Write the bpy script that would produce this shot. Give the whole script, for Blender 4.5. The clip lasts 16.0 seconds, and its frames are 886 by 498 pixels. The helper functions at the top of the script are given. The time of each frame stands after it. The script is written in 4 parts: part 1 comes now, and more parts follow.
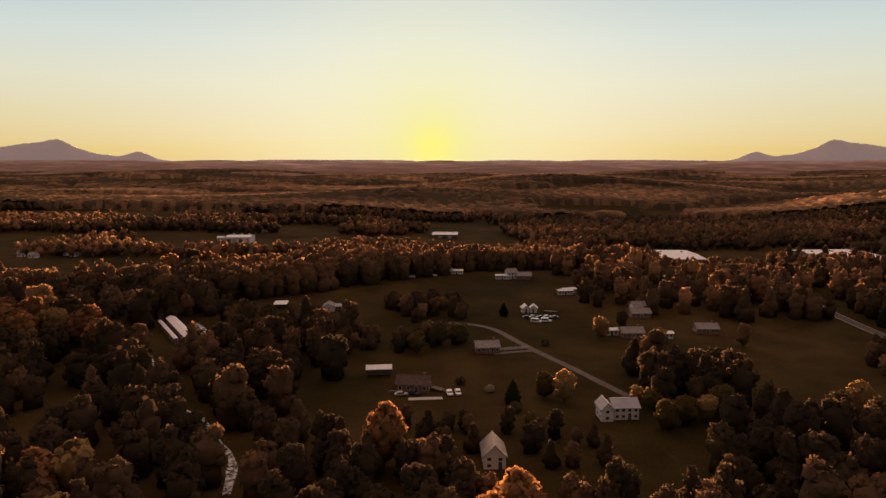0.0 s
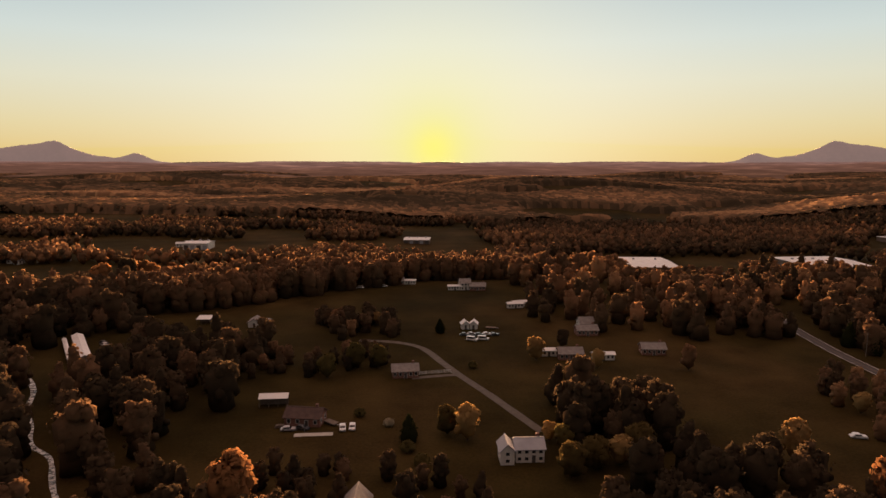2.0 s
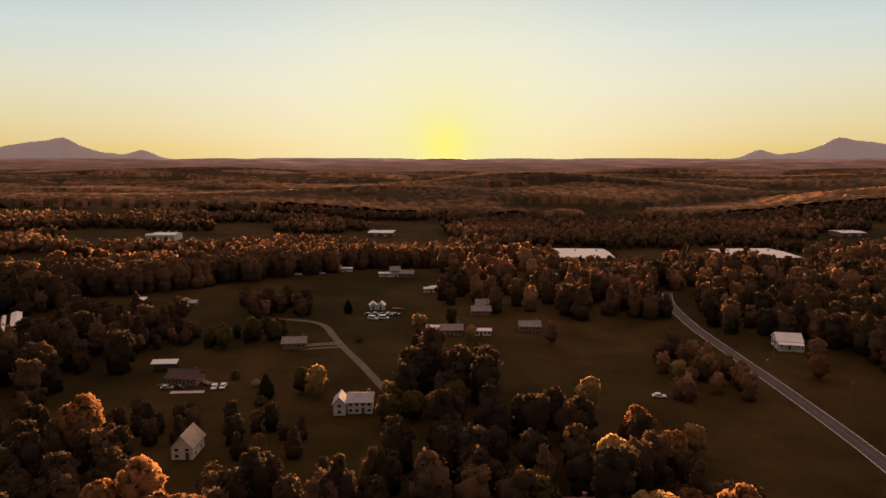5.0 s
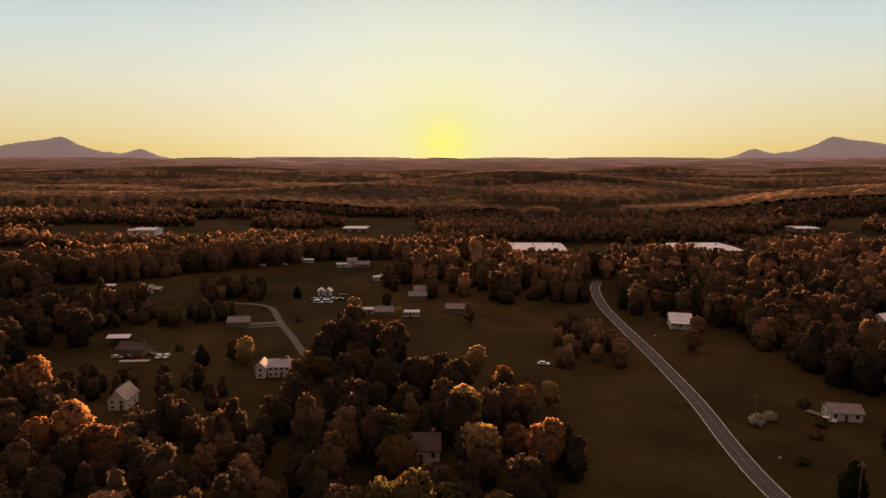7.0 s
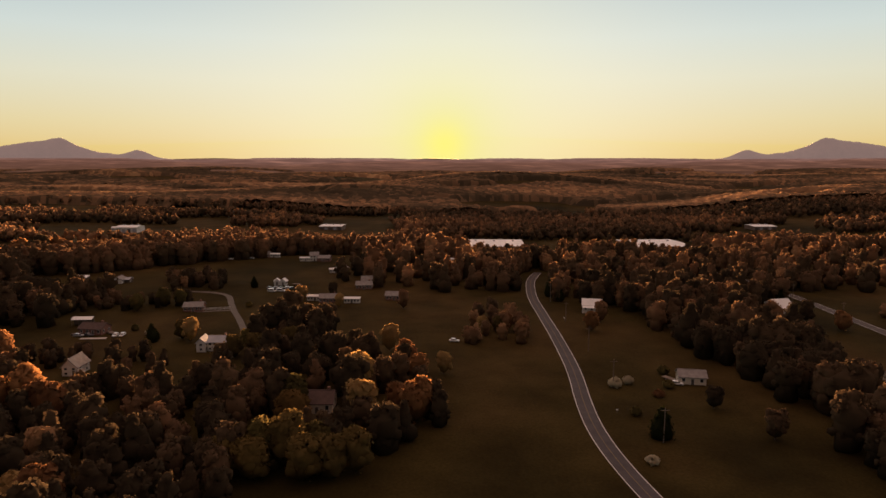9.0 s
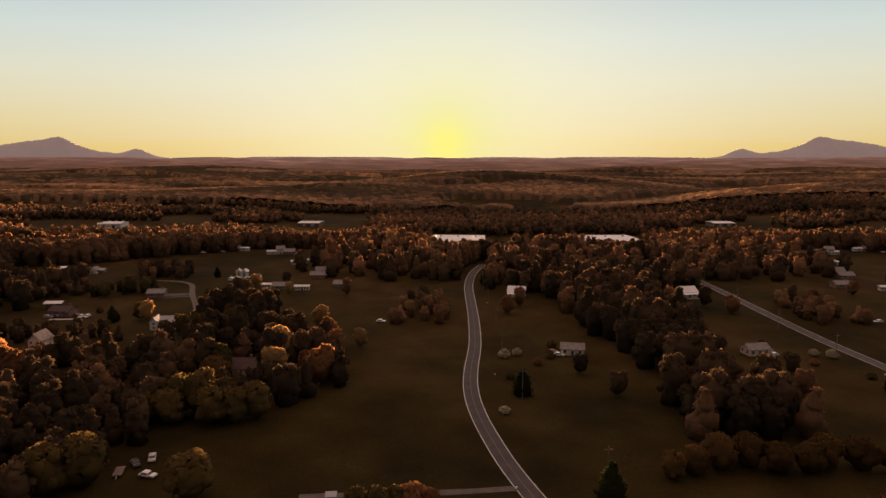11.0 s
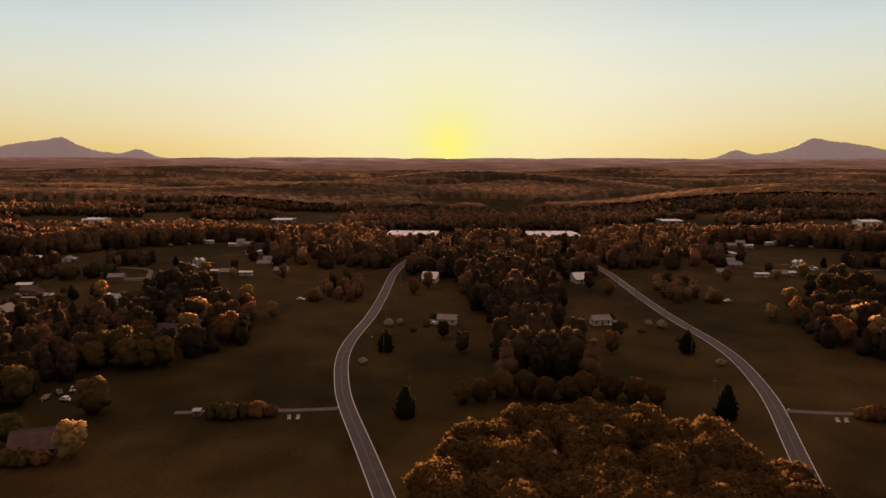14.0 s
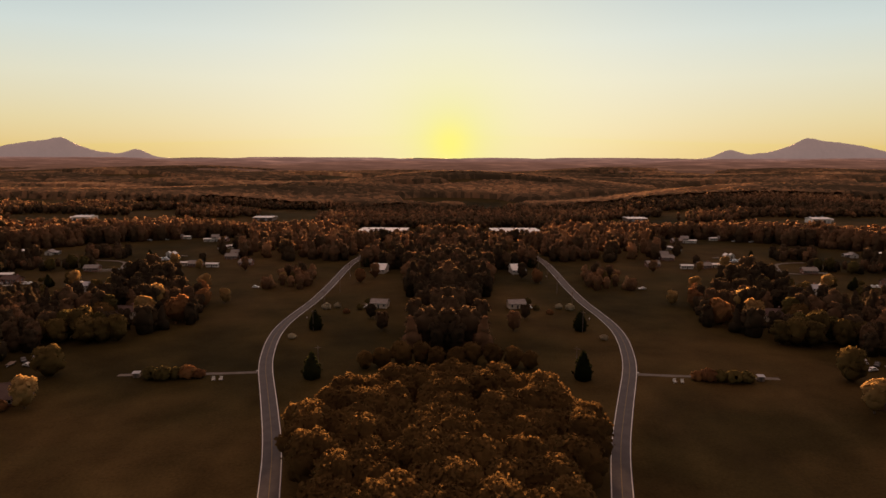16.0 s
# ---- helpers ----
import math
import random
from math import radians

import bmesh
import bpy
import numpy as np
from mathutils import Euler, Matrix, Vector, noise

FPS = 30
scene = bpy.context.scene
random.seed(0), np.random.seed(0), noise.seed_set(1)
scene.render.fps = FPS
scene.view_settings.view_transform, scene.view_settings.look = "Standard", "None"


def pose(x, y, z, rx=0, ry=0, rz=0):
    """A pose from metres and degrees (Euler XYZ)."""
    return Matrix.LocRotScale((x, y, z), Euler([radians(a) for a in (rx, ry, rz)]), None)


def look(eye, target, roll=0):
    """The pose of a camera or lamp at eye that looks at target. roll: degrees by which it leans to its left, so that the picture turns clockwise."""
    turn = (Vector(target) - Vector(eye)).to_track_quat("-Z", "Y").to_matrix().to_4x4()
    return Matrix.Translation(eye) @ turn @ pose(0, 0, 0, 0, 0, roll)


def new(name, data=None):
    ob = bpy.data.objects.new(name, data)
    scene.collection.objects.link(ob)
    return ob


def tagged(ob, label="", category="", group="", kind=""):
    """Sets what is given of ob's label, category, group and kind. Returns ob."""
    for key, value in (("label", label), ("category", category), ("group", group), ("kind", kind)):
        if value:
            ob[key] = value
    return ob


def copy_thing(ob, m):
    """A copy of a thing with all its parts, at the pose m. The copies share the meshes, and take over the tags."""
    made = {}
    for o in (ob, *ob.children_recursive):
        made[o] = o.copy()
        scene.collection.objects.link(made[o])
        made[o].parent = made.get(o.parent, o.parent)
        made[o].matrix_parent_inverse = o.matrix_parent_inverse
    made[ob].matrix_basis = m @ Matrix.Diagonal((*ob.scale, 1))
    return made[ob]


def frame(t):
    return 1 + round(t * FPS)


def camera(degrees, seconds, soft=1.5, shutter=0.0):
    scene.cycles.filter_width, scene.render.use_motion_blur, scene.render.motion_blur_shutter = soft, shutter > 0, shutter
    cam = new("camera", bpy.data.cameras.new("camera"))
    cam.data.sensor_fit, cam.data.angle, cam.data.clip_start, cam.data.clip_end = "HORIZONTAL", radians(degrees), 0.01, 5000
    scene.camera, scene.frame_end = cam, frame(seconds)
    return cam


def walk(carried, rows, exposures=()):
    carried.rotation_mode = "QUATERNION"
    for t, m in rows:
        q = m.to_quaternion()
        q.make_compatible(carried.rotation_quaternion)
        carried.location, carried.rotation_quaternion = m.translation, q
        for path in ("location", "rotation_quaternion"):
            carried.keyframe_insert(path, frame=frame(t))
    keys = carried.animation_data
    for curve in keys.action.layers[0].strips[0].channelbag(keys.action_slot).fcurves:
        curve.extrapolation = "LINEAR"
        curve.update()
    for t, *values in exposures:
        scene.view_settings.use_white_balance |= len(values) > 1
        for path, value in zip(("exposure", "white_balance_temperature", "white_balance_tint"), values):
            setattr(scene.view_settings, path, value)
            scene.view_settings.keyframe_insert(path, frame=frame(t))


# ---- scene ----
cam = camera(70.0, 16.0, soft=1.5)
PATH = [
    (0, (-117.755, -21.271, 77.927), (-117.72, -19.292, 77.643), -0.0),
    (0.5, (-109.835, -15.232, 78.099), (-109.802, -13.253, 77.815), -0.0),
    (1, (-101.756, -9.075, 78.428), (-101.724, -7.096, 78.143), -0.0),
    (1.5, (-93.489, -3.287, 78.853), (-93.46, -1.307, 78.568), -0.0),
    (2, (-84.601, 1.268, 79.459), (-84.574, 3.248, 79.179), -0.0),
    (2.5, (-75.247, 2.595, 79.6), (-75.238, 4.575, 79.321), 0.0),
    (3, (-66.495, -0.365, 79.061), (-66.493, 1.615, 78.781), -0.0),
    (3.5, (-58.122, -5.792, 78.799), (-58.124, -3.812, 78.517), -0.0),
    (4, (-49.823, -12.292, 78.744), (-49.827, -10.312, 78.459), -0.0),
    (6.5, (-8.68, -50.244, 78.497), (-8.682, -48.266, 78.204), -0.0),
    (7, (-0.156, -58.147, 78.513), (-0.161, -56.168, 78.22), -0.0),
    (7.5, (8.206, -66.286, 78.486), (8.199, -64.307, 78.193), -0.0),
    (8, (16.502, -74.281, 78.596), (16.495, -72.303, 78.303), -0.1),
    (8.5, (24.883, -82.117, 78.544), (24.876, -80.138, 78.253), -0.0),
    (9, (33.233, -90.05, 78.612), (33.228, -88.071, 78.322), -0.0),
    (9.2, (36.694, -93.344, 78.657), (36.687, -91.366, 78.366), -0.0),
    (11.5, (77.322, -132.779, 79.95), (77.313, -130.801, 79.656), -0.0),
    (12, (85.887, -141.288, 80.07), (85.875, -139.309, 79.778), 0.0),
    (12.5, (94.231, -149.534, 80.349), (94.219, -147.556, 80.055), -0.0),
    (13, (102.899, -157.913, 80.415), (102.885, -155.935, 80.121), 0.0),
    (13.5, (111.744, -166.556, 80.444), (111.729, -164.578, 80.151), 0.1),
    (14, (120.676, -175.1, 80.624), (120.657, -173.122, 80.332), 0.1),
    (14.5, (129.913, -183.894, 80.91), (129.892, -181.916, 80.617), 0.1),
    (15, (139.3, -193.057, 81.167), (139.277, -191.079, 80.873), 0.1),
    (15.5, (148.597, -202.245, 81.398), (148.575, -200.267, 81.104), 0.1),
    (16, (157.96, -211.272, 81.58), (157.938, -209.293, 81.287), 0.1),
]
walk(cam, [(t, look(eye, target, roll)) for t, eye, target, roll in PATH])

# ---------------------------------------------------------------- light
scene.view_settings.exposure = 4.0
world = bpy.data.worlds.new("world")
scene.world = world
world.use_nodes = True
wn, wl = world.node_tree.nodes, world.node_tree.links
wn.clear()
sky = wn.new("ShaderNodeTexSky")
sky.sky_type = "NISHITA"
sky.sun_disc = False
sky.sun_elevation = radians(1.1)
sky.sun_rotation = radians(0.0)
sky.altitude = 300
sky.air_density, sky.dust_density, sky.ozone_density = 1.0, 1.2, 1.0
wbg = wn.new("ShaderNodeBackground")
wbg.inputs["Strength"].default_value = 0.0597
wout = wn.new("ShaderNodeOutputWorld")
# thick evening air evens the clear sky out; the low sun lends its side of the sky a yellow glow
air = wn.new("ShaderNodeGamma")
air.inputs["Gamma"].default_value = 0.35
wl.new(sky.outputs[0], air.inputs[0])
where = wn.new("ShaderNodeTexCoord")
split = wn.new("ShaderNodeSeparateXYZ")
wl.new(where.outputs["Generated"], split.inputs[0])
haze = wn.new("ShaderNodeValToRGB")
stops = [(0.0, (0.70, 0.49, 0.20)), (0.05, (0.70, 0.59, 0.32)), (0.11, (0.68, 0.67, 0.51)), (0.17, (0.56, 0.65, 0.63)),
         (0.24, (0.36, 0.49, 0.55)), (0.5, (1.06, 0.61, 0.46)), (1.0, (1.28, 0.72, 0.54))]
while len(haze.color_ramp.elements) < len(stops):
    haze.color_ramp.elements.new(0.5)
for e, (p, c) in zip(haze.color_ramp.elements, stops):
    e.position, e.color = p, (*c, 1)
wl.new(split.outputs["Z"], haze.inputs[0])


def glow_node(power):
    """How near a direction lies to the sun's, as a power of the cosine."""
    d = wn.new("ShaderNodeVectorMath")
    d.operation = "DOT_PRODUCT"
    d.inputs[1].default_value = (0, math.cos(radians(1.0)), math.sin(radians(1.0)))
    wl.new(where.outputs["Generated"], d.inputs[0])
    m0 = wn.new("ShaderNodeMath")
    m0.operation = "MAXIMUM"
    m0.inputs[1].default_value = 0.0
    p = wn.new("ShaderNodeMath")
    p.operation = "POWER"
    p.inputs[1].default_value = power
    wl.new(d.outputs["Value"], m0.inputs[0]), wl.new(m0.outputs[0], p.inputs[0])
    return p.outputs[0]


def sky_mix(fac, a, b, mode="MIX"):
    m = wn.new("ShaderNodeMix")
    m.data_type, m.blend_type, m.clamp_factor = "RGBA", mode, True
    for slot, v in ((0, fac), (6, a), (7, b)):
        if isinstance(v, (int, float)):
            m.inputs[slot].default_value = v
        elif isinstance(v, tuple):
            m.inputs[slot].default_value = (*v, 1)
        else:
            wl.new(v, m.inputs[slot])
    return m.outputs[2]


def times(v, k):
    m = wn.new("ShaderNodeMath")
    m.operation = "MULTIPLY"
    m.inputs[1].default_value = k
    wl.new(v, m.inputs[0])
    return m.outputs[0]


body = sky_mix(0.85, air.outputs[0], haze.outputs[0])
body = sky_mix(times(glow_node(14), 0.52), body, (1.0, 0.98, 0.80))
body = sky_mix(times(glow_node(70), 0.40), body, (0.90, 0.87, 0.36))
body = sky_mix(times(glow_node(420), 0.42), body, (0.95, 0.93, 0.20))
body = sky_mix(times(glow_node(1800), 0.55), body, (1.15, 1.02, 0.16))
# the side away from the sun is darker
back = wn.new("ShaderNodeMapRange")
back.interpolation_type = "SMOOTHSTEP"
back.inputs["From Min"].default_value, back.inputs["From Max"].default_value = -0.6, 0.7
back.inputs["To Min"].default_value, back.inputs["To Max"].default_value = 0.34, 1.0
wl.new(split.outputs["Y"], back.inputs["Value"])
body = sky_mix(1.0, body, back.outputs[0], "MULTIPLY")
wl.new(body, wbg.inputs[0])
wl.new(wbg.outputs[0], wout.inputs[0])

sun_data = bpy.data.lights.new("sun", "SUN")
sun_data.energy, sun_data.angle, sun_data.color = 5.0, radians(3.0), (1.0, 0.50, 0.22)
sun = new("sun", sun_data)
SUN_EL, SUN_AZ = radians(1.1), radians(0.0)
sun.matrix_basis = look((-600 * math.sin(SUN_AZ), 600 * math.cos(SUN_AZ) * math.cos(SUN_EL), 600 * math.sin(SUN_EL) + 100), (0, 0, 100))

AXIS = 157.0          # the valley repeats itself on both sides of this line


# ---------------------------------------------------------------- materials
def material(name):
    m = bpy.data.materials.new(name)
    m.use_nodes = True
    n, l = m.node_tree.nodes, m.node_tree.links
    return m, n, l, n["Principled BSDF"]


def ramp(n, stops):
    r = n.new("ShaderNodeValToRGB")
    els = r.color_ramp.elements
    while len(els) < len(stops):
        els.new(0.5)
    for e, (p, c) in zip(els, stops):
        e.position, e.color = p, (*c, 1)
    return r


def noise_tex(n, l, scale, detail=4.0, rough=0.6):
    c = n.new("ShaderNodeTexCoord")
    t = n.new("ShaderNodeTexNoise")
    t.inputs["Scale"].default_value, t.inputs["Detail"].default_value, t.inputs["Roughness"].default_value = scale, detail, rough
    l.new(c.outputs["Object"], t.inputs["Vector"])
    return t


def surface(name, col, col2, scale=0.6, rough=0.8, metal=0.0, fine=8.0, bump=0.15, spec=0.3):
    """Two colours mixed by a coarse noise, with a finer one for grain and relief."""
    m, n, l, p = material(name)
    a, b = noise_tex(n, l, scale), noise_tex(n, l, fine, 3)
    mix = n.new("ShaderNodeMix")
    mix.data_type = "FLOAT"
    mix.inputs[0].default_value = 0.35
    l.new(a.outputs["Fac"], mix.inputs[2]), l.new(b.outputs["Fac"], mix.inputs[3])
    r = ramp(n, [(0.35, col), (0.65, col2)])
    l.new(mix.outputs[0], r.inputs[0])
    l.new(r.outputs[0], p.inputs["Base Color"])
    p.inputs["Roughness"].default_value, p.inputs["Metallic"].default_value = rough, metal
    p.inputs["Specular IOR Level"].default_value = spec
    bm_ = n.new("ShaderNodeBump")
    bm_.inputs["Strength"].default_value, bm_.inputs["Distance"].default_value = bump, 0.05
    l.new(b.outputs["Fac"], bm_.inputs["Height"])
    l.new(bm_.outputs[0], p.inputs["Normal"])
    return m


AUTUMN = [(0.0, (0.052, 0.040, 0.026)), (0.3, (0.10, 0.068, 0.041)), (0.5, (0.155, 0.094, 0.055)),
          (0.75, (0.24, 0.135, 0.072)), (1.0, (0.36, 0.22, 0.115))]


def leaf_material(name, stops, single, thin=0.42):
    """Thin leaves: most of the light is sent back, some shines through."""
    m, n, l, p = material(name)
    if single:
        t = n.new("ShaderNodeObjectInfo").outputs["Random"]
    else:
        at = n.new("ShaderNodeAttribute")
        at.attribute_name = "tint"
        t = at.outputs["Fac"]
    g = n.new("ShaderNodeNewGeometry")
    ma = n.new("ShaderNodeMath")
    ma.operation = "MULTIPLY_ADD"
    ma.inputs[1].default_value, ma.inputs[2].default_value = 0.12, -0.06
    l.new(g.outputs["Random Per Island"], ma.inputs[0])
    ad = n.new("ShaderNodeMath")
    ad.use_clamp = True
    l.new(t, ad.inputs[0]), l.new(ma.outputs[0], ad.inputs[1])
    r = ramp(n, stops)
    l.new(ad.outputs[0], r.inputs[0])
    d, tr, mx = n.new("ShaderNodeBsdfDiffuse"), n.new("ShaderNodeBsdfTranslucent"), n.new("ShaderNodeMixShader")
    l.new(r.outputs[0], d.inputs[0]), l.new(r.outputs[0], tr.inputs[0])
    mx.inputs[0].default_value = thin
    l.new(d.outputs[0], mx.inputs[1]), l.new(tr.outputs[0], mx.inputs[2])
    n.remove(p)
    l.new(mx.outputs[0], n["Material Output"].inputs[0])
    return m


LEAF = leaf_material("autumn_leaves", AUTUMN, True)
LEAF_STUFF = leaf_material("woodland_leaves", AUTUMN, False)
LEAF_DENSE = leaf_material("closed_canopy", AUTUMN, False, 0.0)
GOLD = leaf_material("golden_leaves", [(0.0, (0.27, 0.17, 0.07)), (1.0, (0.40, 0.27, 0.11))], True)
RUST = leaf_material("rust_leaves", [(0.0, (0.15, 0.075, 0.038)), (1.0, (0.27, 0.14, 0.06))], True)
OLIVE = leaf_material("olive_leaves", [(0.0, (0.07, 0.06, 0.025)), (1.0, (0.14, 0.11, 0.04))], True)
MOSS = leaf_material("turning_leaves", [(0.0, (0.085, 0.064, 0.026)), (1.0, (0.15, 0.105, 0.038))], True)
AMBER = leaf_material("amber_leaves", [(0.0, (0.080, 0.050, 0.020)), (1.0, (0.13, 0.080, 0.030))], True)
NEEDLE = leaf_material("dark_needles", [(0.0, (0.012, 0.016, 0.007)), (1.0, (0.03, 0.034, 0.014))], True)
PALE = leaf_material("pale_blossom", [(0.0, (0.34, 0.29, 0.2)), (1.0, (0.45, 0.4, 0.28))], True)
BARK = surface("bark", (0.05, 0.035, 0.025), (0.10, 0.075, 0.055), 1.5, 0.9, fine=9, bump=0.6)


def ground_material():
    m, n, l, p = material("meadow_and_soil")
    big, mid, fine = noise_tex(n, l, 0.006, 3), noise_tex(n, l, 0.05, 5), noise_tex(n, l, 1.1, 4)
    r1 = ramp(n, [(0.36, (0.023, 0.019, 0.007)), (0.47, (0.040, 0.030, 0.010)), (0.58, (0.060, 0.040, 0.015)), (0.68, (0.033, 0.025, 0.009))])
    r2 = ramp(n, [(0.3, (0.62, 0.58, 0.55)), (0.7, (1.15, 1.15, 1.1))])
    r3 = ramp(n, [(0.3, (0.75, 0.75, 0.75)), (0.7, (1.15, 1.15, 1.15))])
    l.new(big.outputs["Fac"], r1.inputs[0]), l.new(mid.outputs["Fac"], r2.inputs[0]), l.new(fine.outputs["Fac"], r3.inputs[0])
    last = r1.outputs[0]
    for r in (r2, r3):
        mx = n.new("ShaderNodeMix")
        mx.data_type, mx.blend_type = "RGBA", "MULTIPLY"
        mx.inputs[0].default_value = 1.0
        l.new(last, mx.inputs[6]), l.new(r.outputs[0], mx.inputs[7])
        last = mx.outputs[2]
    l.new(last, p.inputs["Base Color"])
    p.inputs["Roughness"].default_value, p.inputs["Specular IOR Level"].default_value = 0.95, 0.02
    b = n.new("ShaderNodeBump")
    b.inputs["Strength"].default_value, b.inputs["Distance"].default_value = 0.5, 0.12
    l.new(fine.outputs["Fac"], b.inputs["Height"]), l.new(b.outputs[0], p.inputs["Normal"])
    return m


GROUND = ground_material()
ASPHALT = surface("worn_asphalt", (0.042, 0.035, 0.038), (0.066, 0.056, 0.058), 0.25, 0.85, fine=3, bump=0.1)
GRAVEL = surface("worn_gravel", (0.070, 0.059, 0.050), (0.125, 0.106, 0.09), 0.4, 0.9, fine=4, bump=0.4)
LINE = surface("worn_white_line", (0.45, 0.44, 0.42), (0.62, 0.6, 0.57), 0.5, 0.6)
YELLOW = surface("faded_yellow_line", (0.10, 0.075, 0.035), (0.16, 0.115, 0.05), 0.5, 0.7)
CONCRETE = surface("pale_concrete", (0.34, 0.32, 0.29), (0.46, 0.44, 0.40), 0.5, 0.85)
WHITE = surface("white_siding", (0.50, 0.49, 0.47), (0.64, 0.63, 0.60), 0.5, 0.6)
CREAM = surface("cream_siding", (0.48, 0.43, 0.35), (0.60, 0.54, 0.45), 0.5, 0.7)
TIN = surface("white_metal_roof", (0.66, 0.66, 0.66), (0.80, 0.80, 0.80), 0.25, 0.72, 0.0, spec=0.16)
STEEL = surface("grey_metal_roof", (0.28, 0.29, 0.32), (0.38, 0.39, 0.43), 0.25, 0.7, 0.0, spec=0.2)
SHINGLE = surface("grey_shingle", (0.16, 0.145, 0.14), (0.26, 0.24, 0.23), 0.6, 0.9, fine=5, bump=0.4)
BROWN = surface("brown_shingle", (0.058, 0.038, 0.034), (0.10, 0.066, 0.058), 0.6, 0.9, fine=5, bump=0.4)
BRICK = surface("red_brick", (0.15, 0.075, 0.058), (0.23, 0.12, 0.09), 0.8, 0.85, fine=7, bump=0.4)
DARKWOOD = surface("weathered_wood", (0.10, 0.075, 0.06), (0.19, 0.15, 0.12), 0.9, 0.85)
DOORM = surface("dark_door_paint", (0.05, 0.045, 0.045), (0.09, 0.08, 0.075), 0.9, 0.5)
TYRE = surface("tyre_rubber", (0.015, 0.015, 0.015), (0.03, 0.03, 0.03), 3, 0.8)


def plain(name, col, rough, metal=0.0, coat=0.0):
    m, n, l, p = material(name)
    t = noise_tex(n, l, 1.2)
    r = ramp(n, [(0.3, tuple(c * 0.85 for c in col)), (0.7, col)])
    l.new(t.outputs["Fac"], r.inputs[0]), l.new(r.outputs[0], p.inputs["Base Color"])
    p.inputs["Roughness"].default_value, p.inputs["Metallic"].default_value, p.inputs["Coat Weight"].default_value = rough, metal, coat
    return m


GLASS = plain("dark_window_glass", (0.03, 0.035, 0.04), 0.06)
PAINT_WHITE = plain("white_car_paint", (0.75, 0.75, 0.75), 0.3, 0.0, 0.6)
PAINT_DARK = plain("dark_car_paint", (0.035, 0.037, 0.045), 0.3, 0.0, 0.6)
PAINT_SILVER = plain("silver_car_paint", (0.5, 0.5, 0.52), 0.3, 0.4, 0.6)
RIM = plain("alloy_rim", (0.5, 0.5, 0.5), 0.35, 0.9)


def water_material():
    m, n, l, p = material("creek_water")
    foam = noise_tex(n, l, 0.55, 6, 0.75)
    fr = ramp(n, [(0.44, (0.03, 0.03, 0.025)), (0.56, (0.62, 0.60, 0.57))])
    l.new(foam.outputs["Fac"], fr.inputs[0]), l.new(fr.outputs[0], p.inputs["Base Color"])
    p.inputs["Roughness"].default_value = 0.12
    t = noise_tex(n, l, 0.8, 3)
    b = n.new("ShaderNodeBump")
    b.inputs["Strength"].default_value, b.inputs["Distance"].default_value = 0.9, 0.5
    l.new(t.outputs["Fac"], b.inputs["Height"]), l.new(b.outputs[0], p.inputs["Normal"])
    return m


WATER = water_material()


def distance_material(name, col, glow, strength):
    """Far land; the haze of many miles of evening air is painted as emission."""
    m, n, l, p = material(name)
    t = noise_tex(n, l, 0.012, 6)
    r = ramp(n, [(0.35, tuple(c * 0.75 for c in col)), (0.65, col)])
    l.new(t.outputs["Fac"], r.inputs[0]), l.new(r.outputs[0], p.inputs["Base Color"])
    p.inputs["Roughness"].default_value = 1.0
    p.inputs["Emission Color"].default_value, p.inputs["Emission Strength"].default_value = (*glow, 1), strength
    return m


MOUNTAIN = distance_material("haze_glow_mountain", (0.14, 0.108, 0.100), (0.15, 0.102, 0.092), 0.082)


def far_hills_material():
    """Wooded hills miles away: dark woods and paler meadows; the air's haze is painted as emission, stronger the
    farther they lie.
    """
    m, n, l, p = material("haze_glow_hills")
    c = n.new("ShaderNodeTexCoord")
    sp = n.new("ShaderNodeSeparateXYZ")
    l.new(c.outputs["Object"], sp.inputs[0])
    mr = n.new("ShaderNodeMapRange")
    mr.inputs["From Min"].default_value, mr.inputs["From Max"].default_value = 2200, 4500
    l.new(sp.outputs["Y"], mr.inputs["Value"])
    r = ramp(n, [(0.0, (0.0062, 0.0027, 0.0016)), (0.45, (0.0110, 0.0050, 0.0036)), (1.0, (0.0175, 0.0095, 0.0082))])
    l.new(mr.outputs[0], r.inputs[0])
    st = n.new("ShaderNodeMapping")
    st.inputs["Scale"].default_value = (0.006, 0.013, 0.006)
    l.new(c.outputs["Object"], st.inputs[0])
    t = n.new("ShaderNodeTexNoise")
    t.inputs["Scale"].default_value, t.inputs["Detail"].default_value = 1.0, 7
    l.new(st.outputs[0], t.inputs["Vector"])
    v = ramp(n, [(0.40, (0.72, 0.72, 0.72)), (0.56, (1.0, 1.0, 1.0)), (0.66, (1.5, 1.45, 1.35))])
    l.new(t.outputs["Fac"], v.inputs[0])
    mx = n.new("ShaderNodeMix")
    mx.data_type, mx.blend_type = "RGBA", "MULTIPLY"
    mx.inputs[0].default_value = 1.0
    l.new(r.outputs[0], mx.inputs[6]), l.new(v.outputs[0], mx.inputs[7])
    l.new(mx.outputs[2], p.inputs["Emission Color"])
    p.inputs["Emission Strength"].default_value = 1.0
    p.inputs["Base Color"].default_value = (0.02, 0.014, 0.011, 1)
    p.inputs["Roughness"].default_value, p.inputs["Specular IOR Level"].default_value = 1.0, 0.0
    return m


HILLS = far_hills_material()


